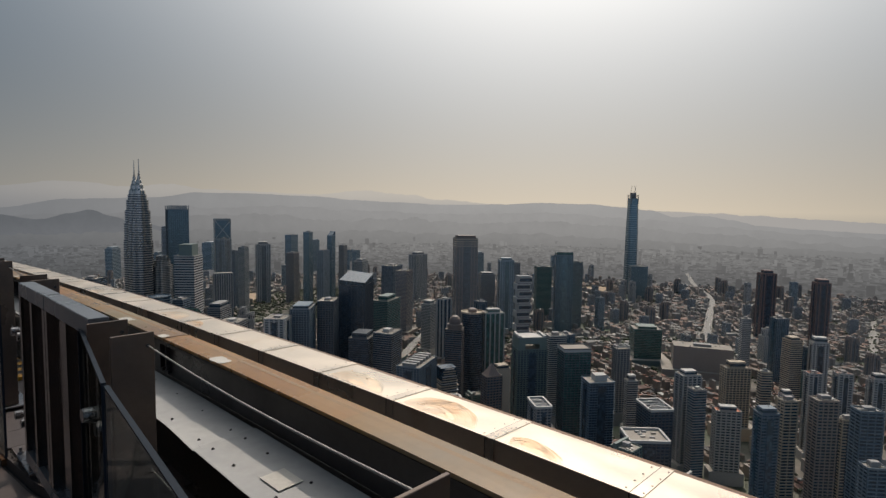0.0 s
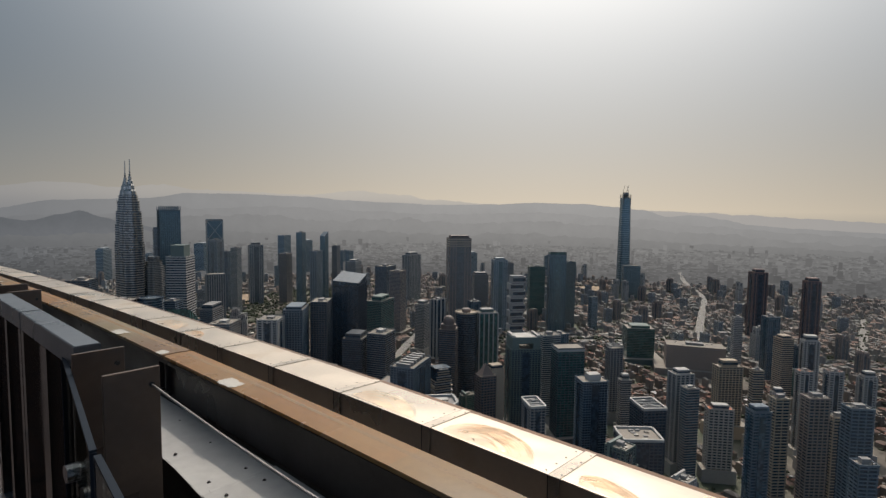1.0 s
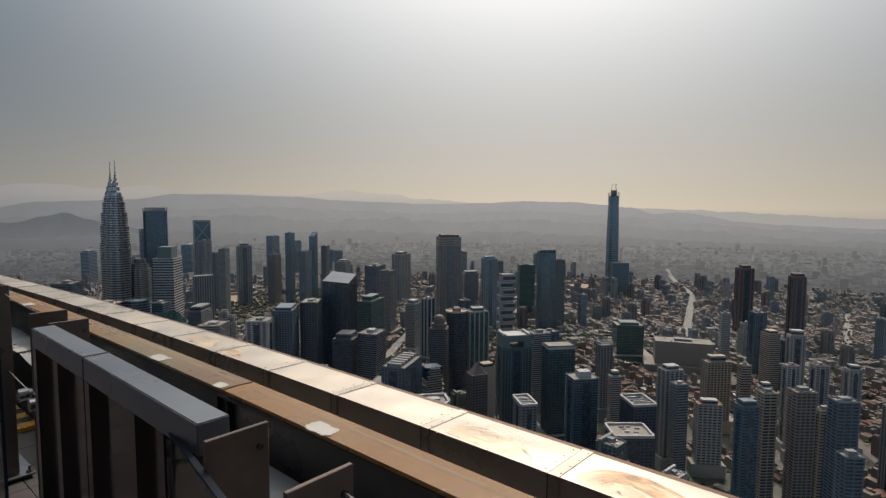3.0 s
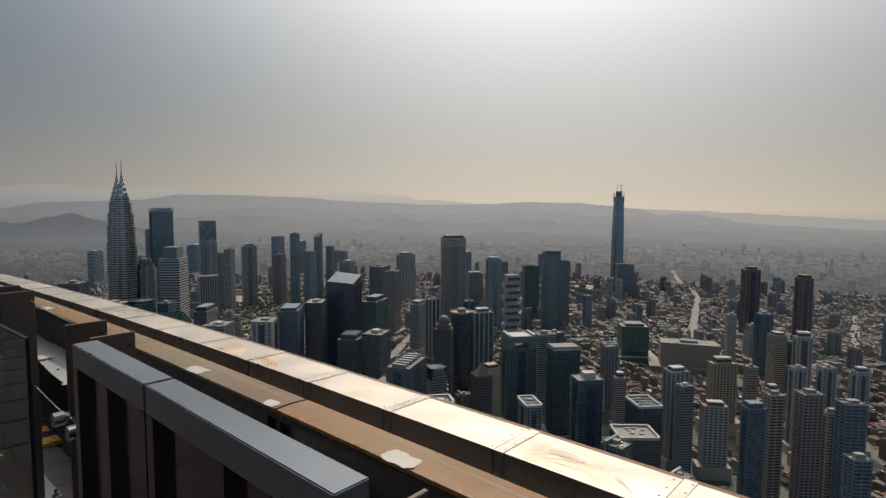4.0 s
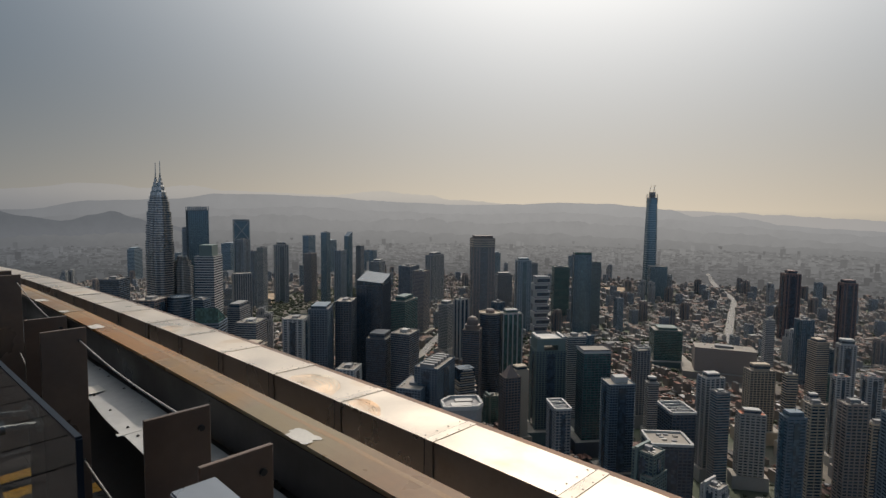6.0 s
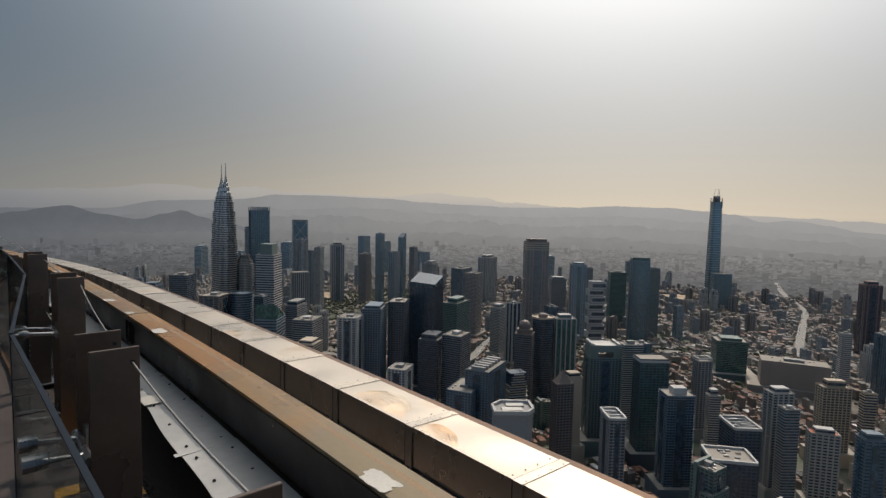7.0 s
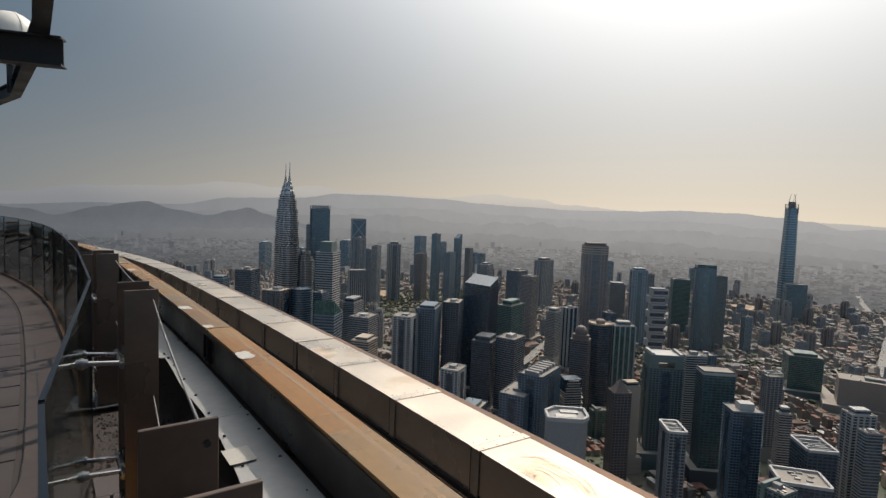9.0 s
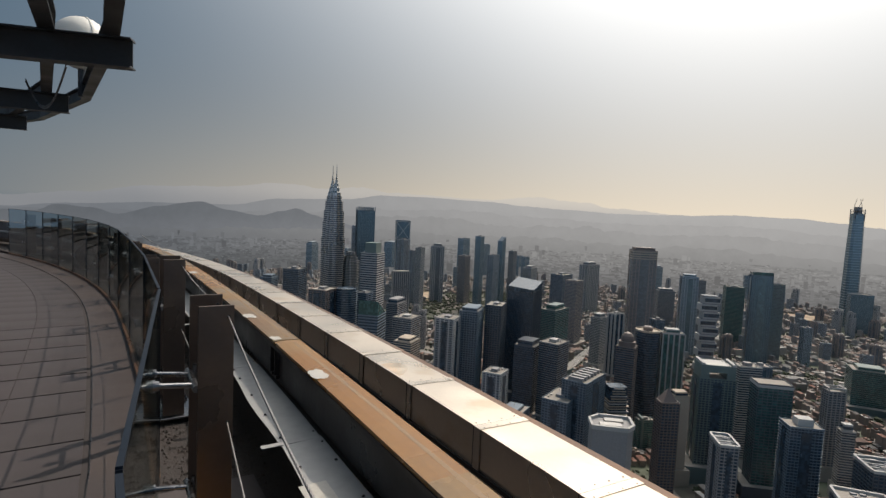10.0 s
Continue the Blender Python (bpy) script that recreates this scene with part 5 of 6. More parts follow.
thing("traffic", bm, M_CAR, "tiny cars on the city roads", "cars", kind="stuff")

# ---------------------------------------------------------------- the tower's rim
PITCH = 1.055                      # degrees from one coping joint to the next
JOINT0 = 42.88
RIM_A, RIM_B = 32.0, 72.0


def plate_shift(a):
    """How far the fin posts stand out from their line, set along the rim to fit the camera's view."""
    return float(np.interp(a, (39.3, 42.0, 43.8, 46.5, 49.0), (-0.085, 0.035, 0.035, 0.195, 0.205)))


def glass_r(a):
    """The line of the glass, bent in and out along the rim to fit the camera's view."""
    return float(np.interp(a, (32.0, 37.7, 38.6, 40.9, 41.5, 42.2, 43.2, 44.3, 45.0, 46.8, 47.6), (47.50, 47.62, 47.73, 48.04, 47.93, 47.87, 47.80, 47.80, 47.84, 47.96, 48.08)))


def at_angle(a):
    c, R, t = rim_place(a)
    return Matrix.Translation(c) @ Matrix.Rotation(t, 4, 'Z') @ Matrix.Translation((R - 49.755, 0, 0))


# parapet: wall body, outer drip edge
bm = bmesh.new()
sweep(bm, [(49.202, -1.5), (50.105, -1.5), (50.105, 0.42), (49.790, 0.42), (49.790, -0.1), (49.202, -0.1)], 15, 85, 0.5)
parapet = thing("parapet_wall", bm, M_COPING_SIDE, "dark metal-faced parapet wall round the tower", "parapet", kind="structure")
bm = bmesh.new()
sweep(bm, [(50.105, 0.30), (50.300, 0.34), (50.300, 0.490), (50.105, 0.500)], 15, 85, 0.5)
part("drip_edge", bm, M_BRONZE, parapet, "dark brown outer drip edge")
bm = bmesh.new()
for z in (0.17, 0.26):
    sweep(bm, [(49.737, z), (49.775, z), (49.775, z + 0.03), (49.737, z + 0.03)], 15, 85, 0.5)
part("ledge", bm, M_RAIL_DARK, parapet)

# coping panels: dented folded sheets with riveted cover strips
rivet_bm = bmesh.new()
bmesh.ops.create_uvsphere(rivet_bm, u_segments=8, v_segments=4, radius=0.0055)
bmesh.ops.scale(rivet_bm, vec=(1, 1, 0.4), verts=rivet_bm.verts)
RIVET = mesh_of("rivet", rivet_bm, M_COPING_SIDE)


def coping_top(r, a, seed, u):
    s = (r - 49.755) / 0.385
    d = 0.0065 * noise.noise((r * 3.1, a * 2.2, seed)) + 0.0035 * noise.noise((r * 8, a * 6, seed + 3))
    return 0.528 - 0.008 * s + d * math.sin(math.pi * min(1, max(0, s))) ** 0.5 * math.sin(math.pi * u) ** 0.4


STAINS = {-5: (0.66, 0.22, 0.40, M_STAIN), -4: (0.52, 0.38, 0.78, M_STAIN), -3: (0.50, 0.36, 0.66, M_STAIN_PALE), 0: (0.72, 0.20, 0.45, M_STAIN),
          1: (0.45, 0.34, 0.80, M_STAIN_PALE), 4: (0.42, 0.20, 0.55, M_STAIN_PALE)}


def brush_stain(root, k, a0, along, half, deep, mat):
    """Dried brush marks: broken arcs one inside the other, open towards the deck."""
    rnd = random.Random(k + 90)
    film = bmesh.new()
    rows = []
    for j in range(33):
        t = math.pi * j / 32
        e = 0.93 + 0.10 * noise.noise((math.cos(t) * 2.2, math.sin(t) * 2.2, k)) + 0.05 * noise.noise((t * 6, 2.0, k))
        row = []
        for i in range(8):
            q = e * i / 7
            u = min(0.95, max(0.06, along - half * q * math.cos(t) + 0.10 * math.sin(t)))
            r = 49.765 + 0.37 * deep * (0.06 + 0.94 * q * math.sin(t))
            a = a0 + PITCH * u
            row.append(film.verts.new(polar(r, a, coping_top(r, a, k * 1.7, (u - 0.019) / 0.962) + 0.0004)))
        rows.append(row)
    for A, B in zip(rows, rows[1:]):
        for i in range(7):
            film.faces.new((A[i], A[i + 1], B[i + 1], B[i])).smooth = True
    part("stain_film", film, M_STAIN_FILM, root, "thin tan dried film")
    bm = bmesh.new()
    for i in range(46):
        q = 0.30 + 0.70 * rnd.random() ** 0.6
        t0 = math.pi * rnd.uniform(0.0, 0.55)
        t1 = min(math.pi, t0 + math.pi * rnd.uniform(0.15, 0.6))
        w = rnd.uniform(0.0012, 0.0050)
        lift = 0.0009 + 0.00004 * i
        prev = None
        for j in range(19):
            t = t0 + (t1 - t0) * j / 18
            e = q * (1 + 0.03 * noise.noise((t * 3, i * 0.3, k)))
            u = along - half * e * math.cos(t) + 0.10 * math.sin(t)
            r = 49.765 + 0.37 * deep * e * math.sin(t)
            ww = w * (0.25 + math.sin(math.pi * j / 18))
            if not 0.06 < u < 0.95:
                prev = None
                continue
            a = a0 + PITCH * u
            cur = [bm.verts.new(polar(p, a, coping_top(p, a, k * 1.7, (u - 0.019) / 0.962) + lift)) for p in (r - ww, r + ww)]
            if prev:
                bm.faces.new((prev[0], prev[1], cur[1], cur[0]))
            prev = cur
    part("brush_stain", bm, mat, root, "dried tan brush marks")


k = int((RIM_A - JOINT0) / PITCH) - 1
while JOINT0 + k * PITCH < RIM_B:
    a0 = JOINT0 + k * PITCH
    root = empty("coping_panel", Matrix.Translation((0, 0, 0.03)), "bright dented metal coping panel folded over the parapet", "coping panel", "parapet coping panels")
    near = 36 < a0 < 54
    na, nr = (14, 9) if near else (4, 3)
    bm = bmesh.new()
    side, top, lip = [], [], []
    for i in range(na + 1):
        a = a0 + 0.02 + (PITCH - 0.04) * i / na
        row = [polar(49.755 + 0.385 * j / nr, a, coping_top(49.755 + 0.385 * j / nr, a, k * 1.7, i / na)) for j in range(nr + 1)]
        top.append([bm.verts.new(p) for p in row])
        side.append([bm.verts.new(polar(49.757, a, 0.20)), bm.verts.new(polar(49.755, a, 0.525)), bm.verts.new(row[0])])
        lip.append([bm.verts.new(row[-1]), bm.verts.new(polar(50.142, a, 0.44))])
    for g in (side, top, lip):
        for A, B in zip(g, g[1:]):
            for j in range(len(A) - 1):
                bm.faces.new((A[j], A[j + 1], B[j + 1], B[j])).smooth = g is top
    part("sheet", bm, M_COPING, root)
    bm = bmesh.new()
    sweep(bm, [(49.745, 0.20), (49.750, 0.20), (49.750, 0.5265), (50.142, 0.5185), (50.142, 0.46), (50.147, 0.46), (50.147, 0.5245), (49.745, 0.5325)], a0 - 0.045, a0 + 0.03, 0.1)
    part("cover_strip", bm, M_STRIP, root)
    if k in STAINS:
        brush_stain(root, k, a0, *STAINS[k])
    bm = bmesh.new()
    sweep(bm, [(49.744, 0.21), (49.753, 0.21), (49.753, 0.528), (50.144, 0.5195), (50.144, 0.46), (50.146, 0.46), (50.146, 0.5225), (49.744, 0.531)], a0 + 0.0305, a0 + 0.0365, 0.1)
    part("sealant_line", bm, M_BLACK, root, "thin dark sealant line")
    if near:
        for r in (49.790, 49.892, 49.995, 50.105):
            for s in (-0.03, 0.075):
                ob = new("rivet", RIVET)
                ob.location = polar(r, a0 + s, 0.5325 - 0.017 * (r - 49.755) if s < 0 else 0.529 - 0.017 * (r - 49.755))
                ob.parent = root
        for z in (0.27, 0.38):
            ob = new("rivet", RIVET)
            ob.location = polar(49.742, a0 + 0.03, z)
            ob.parent = root
    k += 1

# track rail in lengths, worn from tan to brown, with primer patches
RAIL_JOINTS = [23.7, 29.7, 35.7, 41.71, 47.72, 53.72, 59.7, 65.7, 71.7]
rail = empty("track_rail", Matrix.Translation((0, 0, 0.067)), "brown painted steel track rail with primer patches round the rim", "rail", kind="structure")
for j0, j1 in zip(RAIL_JOINTS, RAIL_JOINTS[1:]):
    bm = bmesh.new()
    n = 24
    cut = [j0 + 0.012 + (j1 - j0 - 0.024) * i / n for i in range(n + 1)]
    for i in range(n):
        sweep(bm, [(48.847, 0.763), (49.044, 0.763), (49.044, 0.785), (48.967, 0.789), (48.910, 0.789), (48.847, 0.785)], cut[i], cut[i + 1], 1, mat=1 if i < 7 else (2 if i < 13 else 0), caps=i in (0, n - 1))
    bmesh.ops.remove_doubles(bm, verts=bm.verts[:], dist=0.0005)
    section = part("flange", bm, [M_RAIL, M_RAIL_GREY, M_RAIL_MID], rail)
    bm = bmesh.new()
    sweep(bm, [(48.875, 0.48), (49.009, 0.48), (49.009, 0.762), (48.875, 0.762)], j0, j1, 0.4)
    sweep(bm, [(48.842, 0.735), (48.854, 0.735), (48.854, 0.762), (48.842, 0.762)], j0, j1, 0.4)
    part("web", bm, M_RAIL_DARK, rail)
    # scraped weld line along the middle
    bm = bmesh.new()
    prev = None
    for i in range(241):
        a = j0 + 0.1 + (j1 - j0 - 0.2) * i / 240
        w = 0.012 + 0.010 * abs(noise.noise((a * 3.0, 1.0, 2.0))) + 0.004 * noise.noise((a * 40, 5.0, 1.0))
        c = 48.977 + 0.006 * noise.noise((a * 2, 9.0, 0))
        cur = [bm.verts.new(polar(c - w, a, 0.7895)), bm.verts.new(polar(c + w, a, 0.7895))]
        if prev and w > 0.002:
            bm.faces.new((prev[0], prev[1], cur[1], cur[0]))
        prev = cur
    part("scraped_line", bm, M_WORN, rail, "pale scraped line along the rail")
    for a, r in ((j0 + 1.15, 48.886), (j1 - 1.06, 48.886), (j0 + 0.10, 48.879)):
        bm = bmesh.new()
        big = 1.0 if a > j0 + 0.5 else 0.55
        ring = []
        for i in range(48):
            t = 2 * math.pi * i / 48
            q = 1 + 0.30 * noise.noise((math.cos(t) * 2, math.sin(t) * 2, a * 3)) + 0.14 * noise.noise((math.cos(t) * 8, math.sin(t) * 8, a))
            c, s = math.cos(t), math.sin(t)
            e = (abs(c) ** 4 + abs(s) ** 4) ** -0.25
            ring.append(bm.verts.new(polar(r + 0.05 * q * e * s * (1 if big == 1 else 0.7), a + 0.11 * q * e * c * big, 0.7905)))
        bm.faces.new(ring)
        part("primer_patch", bm, M_PATCH, rail, "pale grey primer patch")
    for s in (-0.05, 0.09):
        bm = bmesh.new()
        add_box(bm, 48.842, 48.879, -0.006, 0.006, 0.53, 0.755)
        add_box(bm, 48.847, 48.879, -0.03, 0.03, 0.51, 0.535)
        ob = part("bracket", bm, M_RAIL_DARK, rail)
        ob.matrix_basis = at_angle(j0 + s)

# rail foot with crumbling sealant beside the gutter
bm = bmesh.new()
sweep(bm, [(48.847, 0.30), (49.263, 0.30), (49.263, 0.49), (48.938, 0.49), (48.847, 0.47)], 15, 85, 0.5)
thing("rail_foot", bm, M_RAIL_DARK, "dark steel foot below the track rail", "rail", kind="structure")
rnd = random.Random(4)
bm = bmesh.new()
prev = None
for i in range(1500):
    a = 34.0 + 0.02 * i
    w = 0.010 + 0.016 * noise.noise((a * 1.3, 4.0, 0)) + 0.007 * noise.noise((a * 9, 2.0, 1)) + 0.004 * rnd.random()
    cur = [bm.verts.new(polar(48.841 - max(0.002, w), a, 0.503)), bm.verts.new(polar(48.843 - 0.4 * max(0.002, w), a, 0.516 + 0.006 * rnd.random())), bm.verts.new(polar(48.865, a, 0.516 + 0.004 * rnd.random()))]
    if prev and noise.noise((a * 0.8, 7.0, 3)) > -0.28:
        for j in (0, 1):
            bm.faces.new((prev[j], prev[j + 1], cur[j + 1], cur[j]))
    prev = cur
thing("sealant_line", bm, M_SAND, "crumbled sandy sealant along the gutter edge", "sealant", kind="stuff")

# gutter sheets
BOLT_BM = bmesh.new()
add_cyl(BOLT_BM, (0, 0, 0), (0, 0, 0.003), 0.010, 10)
add_cyl(BOLT_BM, (0, 0, 0.003), (0, 0, 0.008), 0.006, 6)
BOLT = mesh_of("bolt", BOLT_BM, M_RAIL_DARK)
SHEETS = [33.6, 35.75, 37.9, 40.0, 42.1, 44.55, 46.45, 48.3, 50.4, 52.5, 54.6, 56.7, 58.8, 61.0]
for i, (a0, a1) in enumerate(zip(SHEETS, SHEETS[1:])):
    root = empty("gutter_sheet", Matrix.Translation((0, 0, 0.03)), "galvanised gutter cover sheet, bolted and slightly buckled", "gutter sheet", "gutter sheets")
    bm = bmesh.new()
    grid = []
    for u in range(19):
        a = a0 + (a1 - a0) * u / 18
        sh = plate_shift(a) * 0.6
        edge = 0.03 * noise.noise((a * 0.9, 2.0, i))
        row = []
        for v in range(7):
            s = v / 6
            r = 48.490 + edge * (1 - s) + 0.36 * s + sh * (1 - s)
            z = 0.488 + 0.006 * noise.noise((a * 1.1, r * 3, 7.0)) + 0.010 * (u / 18) + 0.010 * s
            row.append(bm.verts.new(polar(r, a, z)))
        grid.append(row)
    for A, B in zip(grid, grid[1:]):
        for v in range(6):
            bm.faces.new((A[v], A[v + 1], B[v + 1], B[v]))
    bmesh.ops.recalc_face_normals(bm, faces=bm.faces[:])
    bmesh.ops.solidify(bm, geom=bm.faces[:], thickness=0.003)
    part("sheet", bm, M_SHEET, root)
    for s in (0.06, 0.3, 0.55, 0.8, 0.95):
        for r in (48.559, 48.758):
            ob = new("bolt", BOLT)
            a = a0 + (a1 - a0) * s
            ob.location = polar(r + plate_shift(a) * 0.4, a, 0.496 + 0.01 * s)
            ob.parent = root
    if i in (5, 7, 2):
        bm = bmesh.new()
        c = a0 + (a1 - a0) * 0.62
        sweep(bm, [(48.559, 0.508), (48.698, 0.510), (48.698, 0.512), (48.559, 0.510)], c - 0.11, c + 0.11, 0.1)
        part("patch", bm, M_PATCH, root, "small pale patch on the sheet")
    # lap strip at the joint
    bm = bmesh.new()
    sweep(bm, [(48.500, 0.501), (48.837, 0.506), (48.837, 0.509), (48.500, 0.504)], a0 - 0.03, a0 + 0.02, 0.1)
    part("lap_strip", bm, M_SHEET, root)

bm = bmesh.new()
sweep(bm, [(0.0, -0.5), (1.38, -0.5), (1.38, 0.06), (0.0, 0.06)], 15, 85, 0.5, radius=glass_r)
thing("gutter_bed", bm, M_GRAVEL, "dark gravel bed of the gutter", "gutter", kind="structure")
stone = bmesh.new()
rnd = random.Random(8)
for i in range(5200):
    a = 35 + 17 * rnd.random()
    r = glass_r(a) + 0.02 + 0.66 * rnd.random()
    p = polar(r, a, 0.06 + 0.006 * rnd.random())
    s = 0.007 + 0.010 * rnd.random()
    v = [stone.verts.new(p + Vector((s * (rnd.random() + .4) * x, s * (rnd.random() + .4) * y, s * z * (0.6 + .5 * rnd.random())))) for x, y, z in ((1, 0, 0), (-1, 0, 0), (0, 1, 0), (0, -1, 0), (0, 0, 1))]
    for f in ((0, 2, 4), (2, 1, 4), (1, 3, 4), (3, 0, 4)):
        stone.faces.new([v[j] for j in f])
thing("gravel", stone, M_STONES, "loose dark gravel in the gutter", "gravel", kind="stuff")

# fin posts in pairs, with bases, bolts and glass clamps
POSTS = [34.6, 37.0, 39.34, 41.76, 43.62, 46.28, 48.75, 51.2, 53.7, 56.2, 58.7, 61.2, 63.7, 66.2]
PLATE_TOP = 1.42


def fin_post(a):
    d = plate_shift(a)
    base = 47.945 + d
    root = empty("fin_post", at_angle(a) @ Matrix.Translation((base, 0, 0)), "pair of brown steel fin plates on a bolted base", "post", "fin posts")
    for s in (-1, 1):
        y = s * 0.165
        bm = bmesh.new()
        add_box(bm, 0.0, 0.160, y - 0.006, y + 0.006, 0.12, PLATE_TOP if a < 50 else 1.22)
        bmesh.ops.bevel(bm, geom=bm.edges[:], offset=0.0015, segments=1, affect='EDGES')
        plate = part("fin_plate", bm, M_PLATE, root)
        for z, x in ((PLATE_TOP - 0.055 if a < 50 else 1.16, 0.135), (0.84, 0.135)):
            bm = bmesh.new()
            add_cyl(bm, (x, y - 0.012, z), (x, y + 0.012, z), 0.008, 12)
            part("eyelet", bm, M_BLACK, plate, "dark cable eyelet")
    bm = bmesh.new()
    add_box(bm, -0.06, 0.24, -0.22, 0.22, 0.10, 0.118)
    add_box(bm, 0.0, 0.16, -0.157, 0.157, 0.118, 0.20)
    bmesh.ops.bevel(bm, geom=bm.edges[:], offset=0.003, segments=1, affect='EDGES')
    part("base_plate", bm, M_STEEL, root, "pale steel base plate")
    for x in (-0.035, 0.21):
        for y in (-0.195, 0.195):
            bm = bmesh.new()
            add_cyl(bm, (x, y, 0.118), (x, y, 0.135), 0.02, 6)
            add_cyl(bm, (x, y, 0.135), (x, y, 0.165), 0.010, 8)
            part("bolt", bm, M_STEEL, root)
    gap = glass_r(a) - base
    for z in (0.42, 1.02):
        bm = bmesh.new()
        add_cyl(bm, (-0.005, -0.16, z), (-0.005, 0.16, z), 0.017, 12)
        for s in (-1, 1):
            add_cyl(bm, (-0.005, s * 0.09, z), (gap + 0.03, s * 0.10, z + 0.02), 0.013, 12)
            add_cyl(bm, (gap - 0.012, s * 0.10, z + 0.02), (gap + 0.028, s * 0.10, z + 0.02), 0.030, 16)
            add_cyl(bm, (gap + 0.028, s * 0.10, z + 0.02), (gap + 0.045, s * 0.10, z + 0.02), 0.023, 14)
            add_cyl(bm, (0.02, s * 0.115, z - 0.05), (0.02, s * 0.10, z + 0.05), 0.010, 8)
        part("glass_clamp", bm, M_STEEL, root, "polished steel glass clamp")
    return root


for a in POSTS:
    fin_post(a)

# wire ropes from post to post, left out at the gate
GATE = (39.34, 41.76)
for a0, a1 in zip(POSTS, POSTS[1:]):
    if (a0, a1) == GATE or a1 > 55:
        continue
    for z in (PLATE_TOP - 0.055, 0.84):
        p = polar(47.945 + 0.135 + plate_shift(a0), a0 + 0.19, z)
        q = polar(47.945 + 0.135 + plate_shift(a1), a1 - 0.19, z)
        bm = bmesh.new()
        steps, strands = 90, 5
        d = (q - p)
        u = d.normalized().orthogonal().normalized()
        w = d.normalized().cross(u)
        for s in range(strands):
            prev = None
            for i in range(steps + 1):
                t = i / steps
                c = p + d * t - Vector((0, 0, 0.02 * math.sin(math.pi * t)))
                th = 2 * math.pi * (s / strands + t * 22)
                c = c + 0.0024 * (math.cos(th) * u + math.sin(th) * w)
                ring = [bm.verts.new(c + 0.0021 * (math.cos(k * 2.094) * u + math.sin(k * 2.094) * w)) for k in range(3)]
                if prev:
                    for k in range(3):
                        bm.faces.new((prev[k], prev[(k + 1) % 3], ring[(k + 1) % 3], ring[k])).smooth = True
                prev = ring
        thing("wire_rope", bm, M_ROPE, "twisted steel wire rope strung between fin posts", "cable", "wire ropes")

# folded steel gate leaves between two posts
for g0, g1 in ((39.66, 40.69), (40.705, 41.5)):
    root = empty("gate_leaf", Matrix.Identity(4), "polished steel gate leaf of square tube", "gate", "gate leaves")
    r0, r1 = 47.895, 47.980
    bm = bmesh.new()
    sweep(bm, [(r0, PLATE_TOP - 0.085), (r1, PLATE_TOP - 0.085), (r1, PLATE_TOP), (r0, PLATE_TOP)], g0, g1, 5)
    bmesh.ops.bevel(bm, geom=bm.edges[:], offset=0.003, segments=2, affect='EDGES')
    part("top_rail", bm, M_BOX, root)
    bm = bmesh.new()
    sweep(bm, [(r0, 0.22), (r1, 0.22), (r1, 0.30), (r0, 0.30)], g0, g1, 5)
    part("bottom_rail", bm, M_BOX, root)
    w = 0.055
    for a in (g0, (g0 + g1) / 2 - w / 2, g1 - w):
        bm = bmesh.new()
        sweep(bm, [(r0, 0.30), (r1, 0.30), (r1, PLATE_TOP - 0.085), (r0, PLATE_TOP - 0.085)], a, a + w, 5)
        part("stile", bm, M_MIRROR, root, "mirror-bright steel stile")
    bm = bmesh.new()
    sweep(bm, [(r0 + 0.03, 0.30), (r1 - 0.03, 0.30), (r1 - 0.03, PLATE_TOP - 0.085), (r0 + 0.03, PLATE_TOP - 0.085)], g0 + w, g1 - w, 5)
    part("panel", bm, M_MIRROR, root, "brown-tinted steel sheet")

# glass balustrade
PANES = [32.2, 34.6, 37.0, 38.7, 39.95, None, 42.15, 44.4, 47.3, 49.8, 52.3, 54.8, 56.4, 58.0, 59.6, 61.2, 62.8, 64.4, 66.0, 67.6]
for a0, a1 in zip(PANES, PANES[1:]):
    if a0 is None or a1 is None:
        continue
    root = empty("glass_panel", Matrix.Identity(4), "grey-tinted frameless glass balustrade panel", "glass panel", "glass balustrade panels")
    p, q = polar(glass_r(a0), a0 + 0.02, 0), polar(glass_r(a1), a1 - 0.02, 0)
    d = (q - p)
    m = Matrix.Translation(p) @ Matrix.Rotation(math.atan2(d.y, d.x), 4, 'Z')
    pane = part("pane", box_bm(0, d.length, -0.006, 0.006, 0.05, 1.345, turn=m), M_GLASS, root)
    pane.visible_shadow = False
    bm = bmesh.new()
    add_box(bm, 0, d.length, -0.0075, 0.0075, 1.345, 1.352, turn=m)
    add_box(bm, -0.004, 0.002, -0.0075, 0.0075, 0.05, 1.345, turn=m)
    add_box(bm, d.length - 0.002, d.length + 0.004, -0.0075, 0.0075, 0.05, 1.345, turn=m)
    part("edge", bm, M_GLASS_EDGE, root, "dark polished glass edge")
    bm = bmesh.new()
    add_box(bm, 0, d.length, -0.03, 0.03, 0.0, 0.05, turn=m)
    part("base_channel", bm, M_BRONZE, root, "dark base channel")

# deck
bm = bmesh.new()
sweep(bm, [(20, -0.3), (46.160, -0.3), (46.160, -0.008), (20, -0.008)], 15, 85, 0.5)
sweep(bm, [(46.2 - 47.8, -0.3), (-0.01, -0.3), (-0.01, -0.008), (46.2 - 47.8, -0.008)], 15, 85, 0.5, radius=glass_r)
deck = thing("floor", bm, M_JOINT, "brown tiled open-air deck with dark joints", "floor", kind="structure")
bm = bmesh.new()
for r in (-0.43,):
    sweep(bm, [(r, -0.01), (r + 0.006, -0.01), (r + 0.006, 0.003), (r, 0.003)], 20, 80, 0.5, radius=glass_r)
part("drain_strip", bm, M_BLACK, deck, "dark drain slots along the edge")
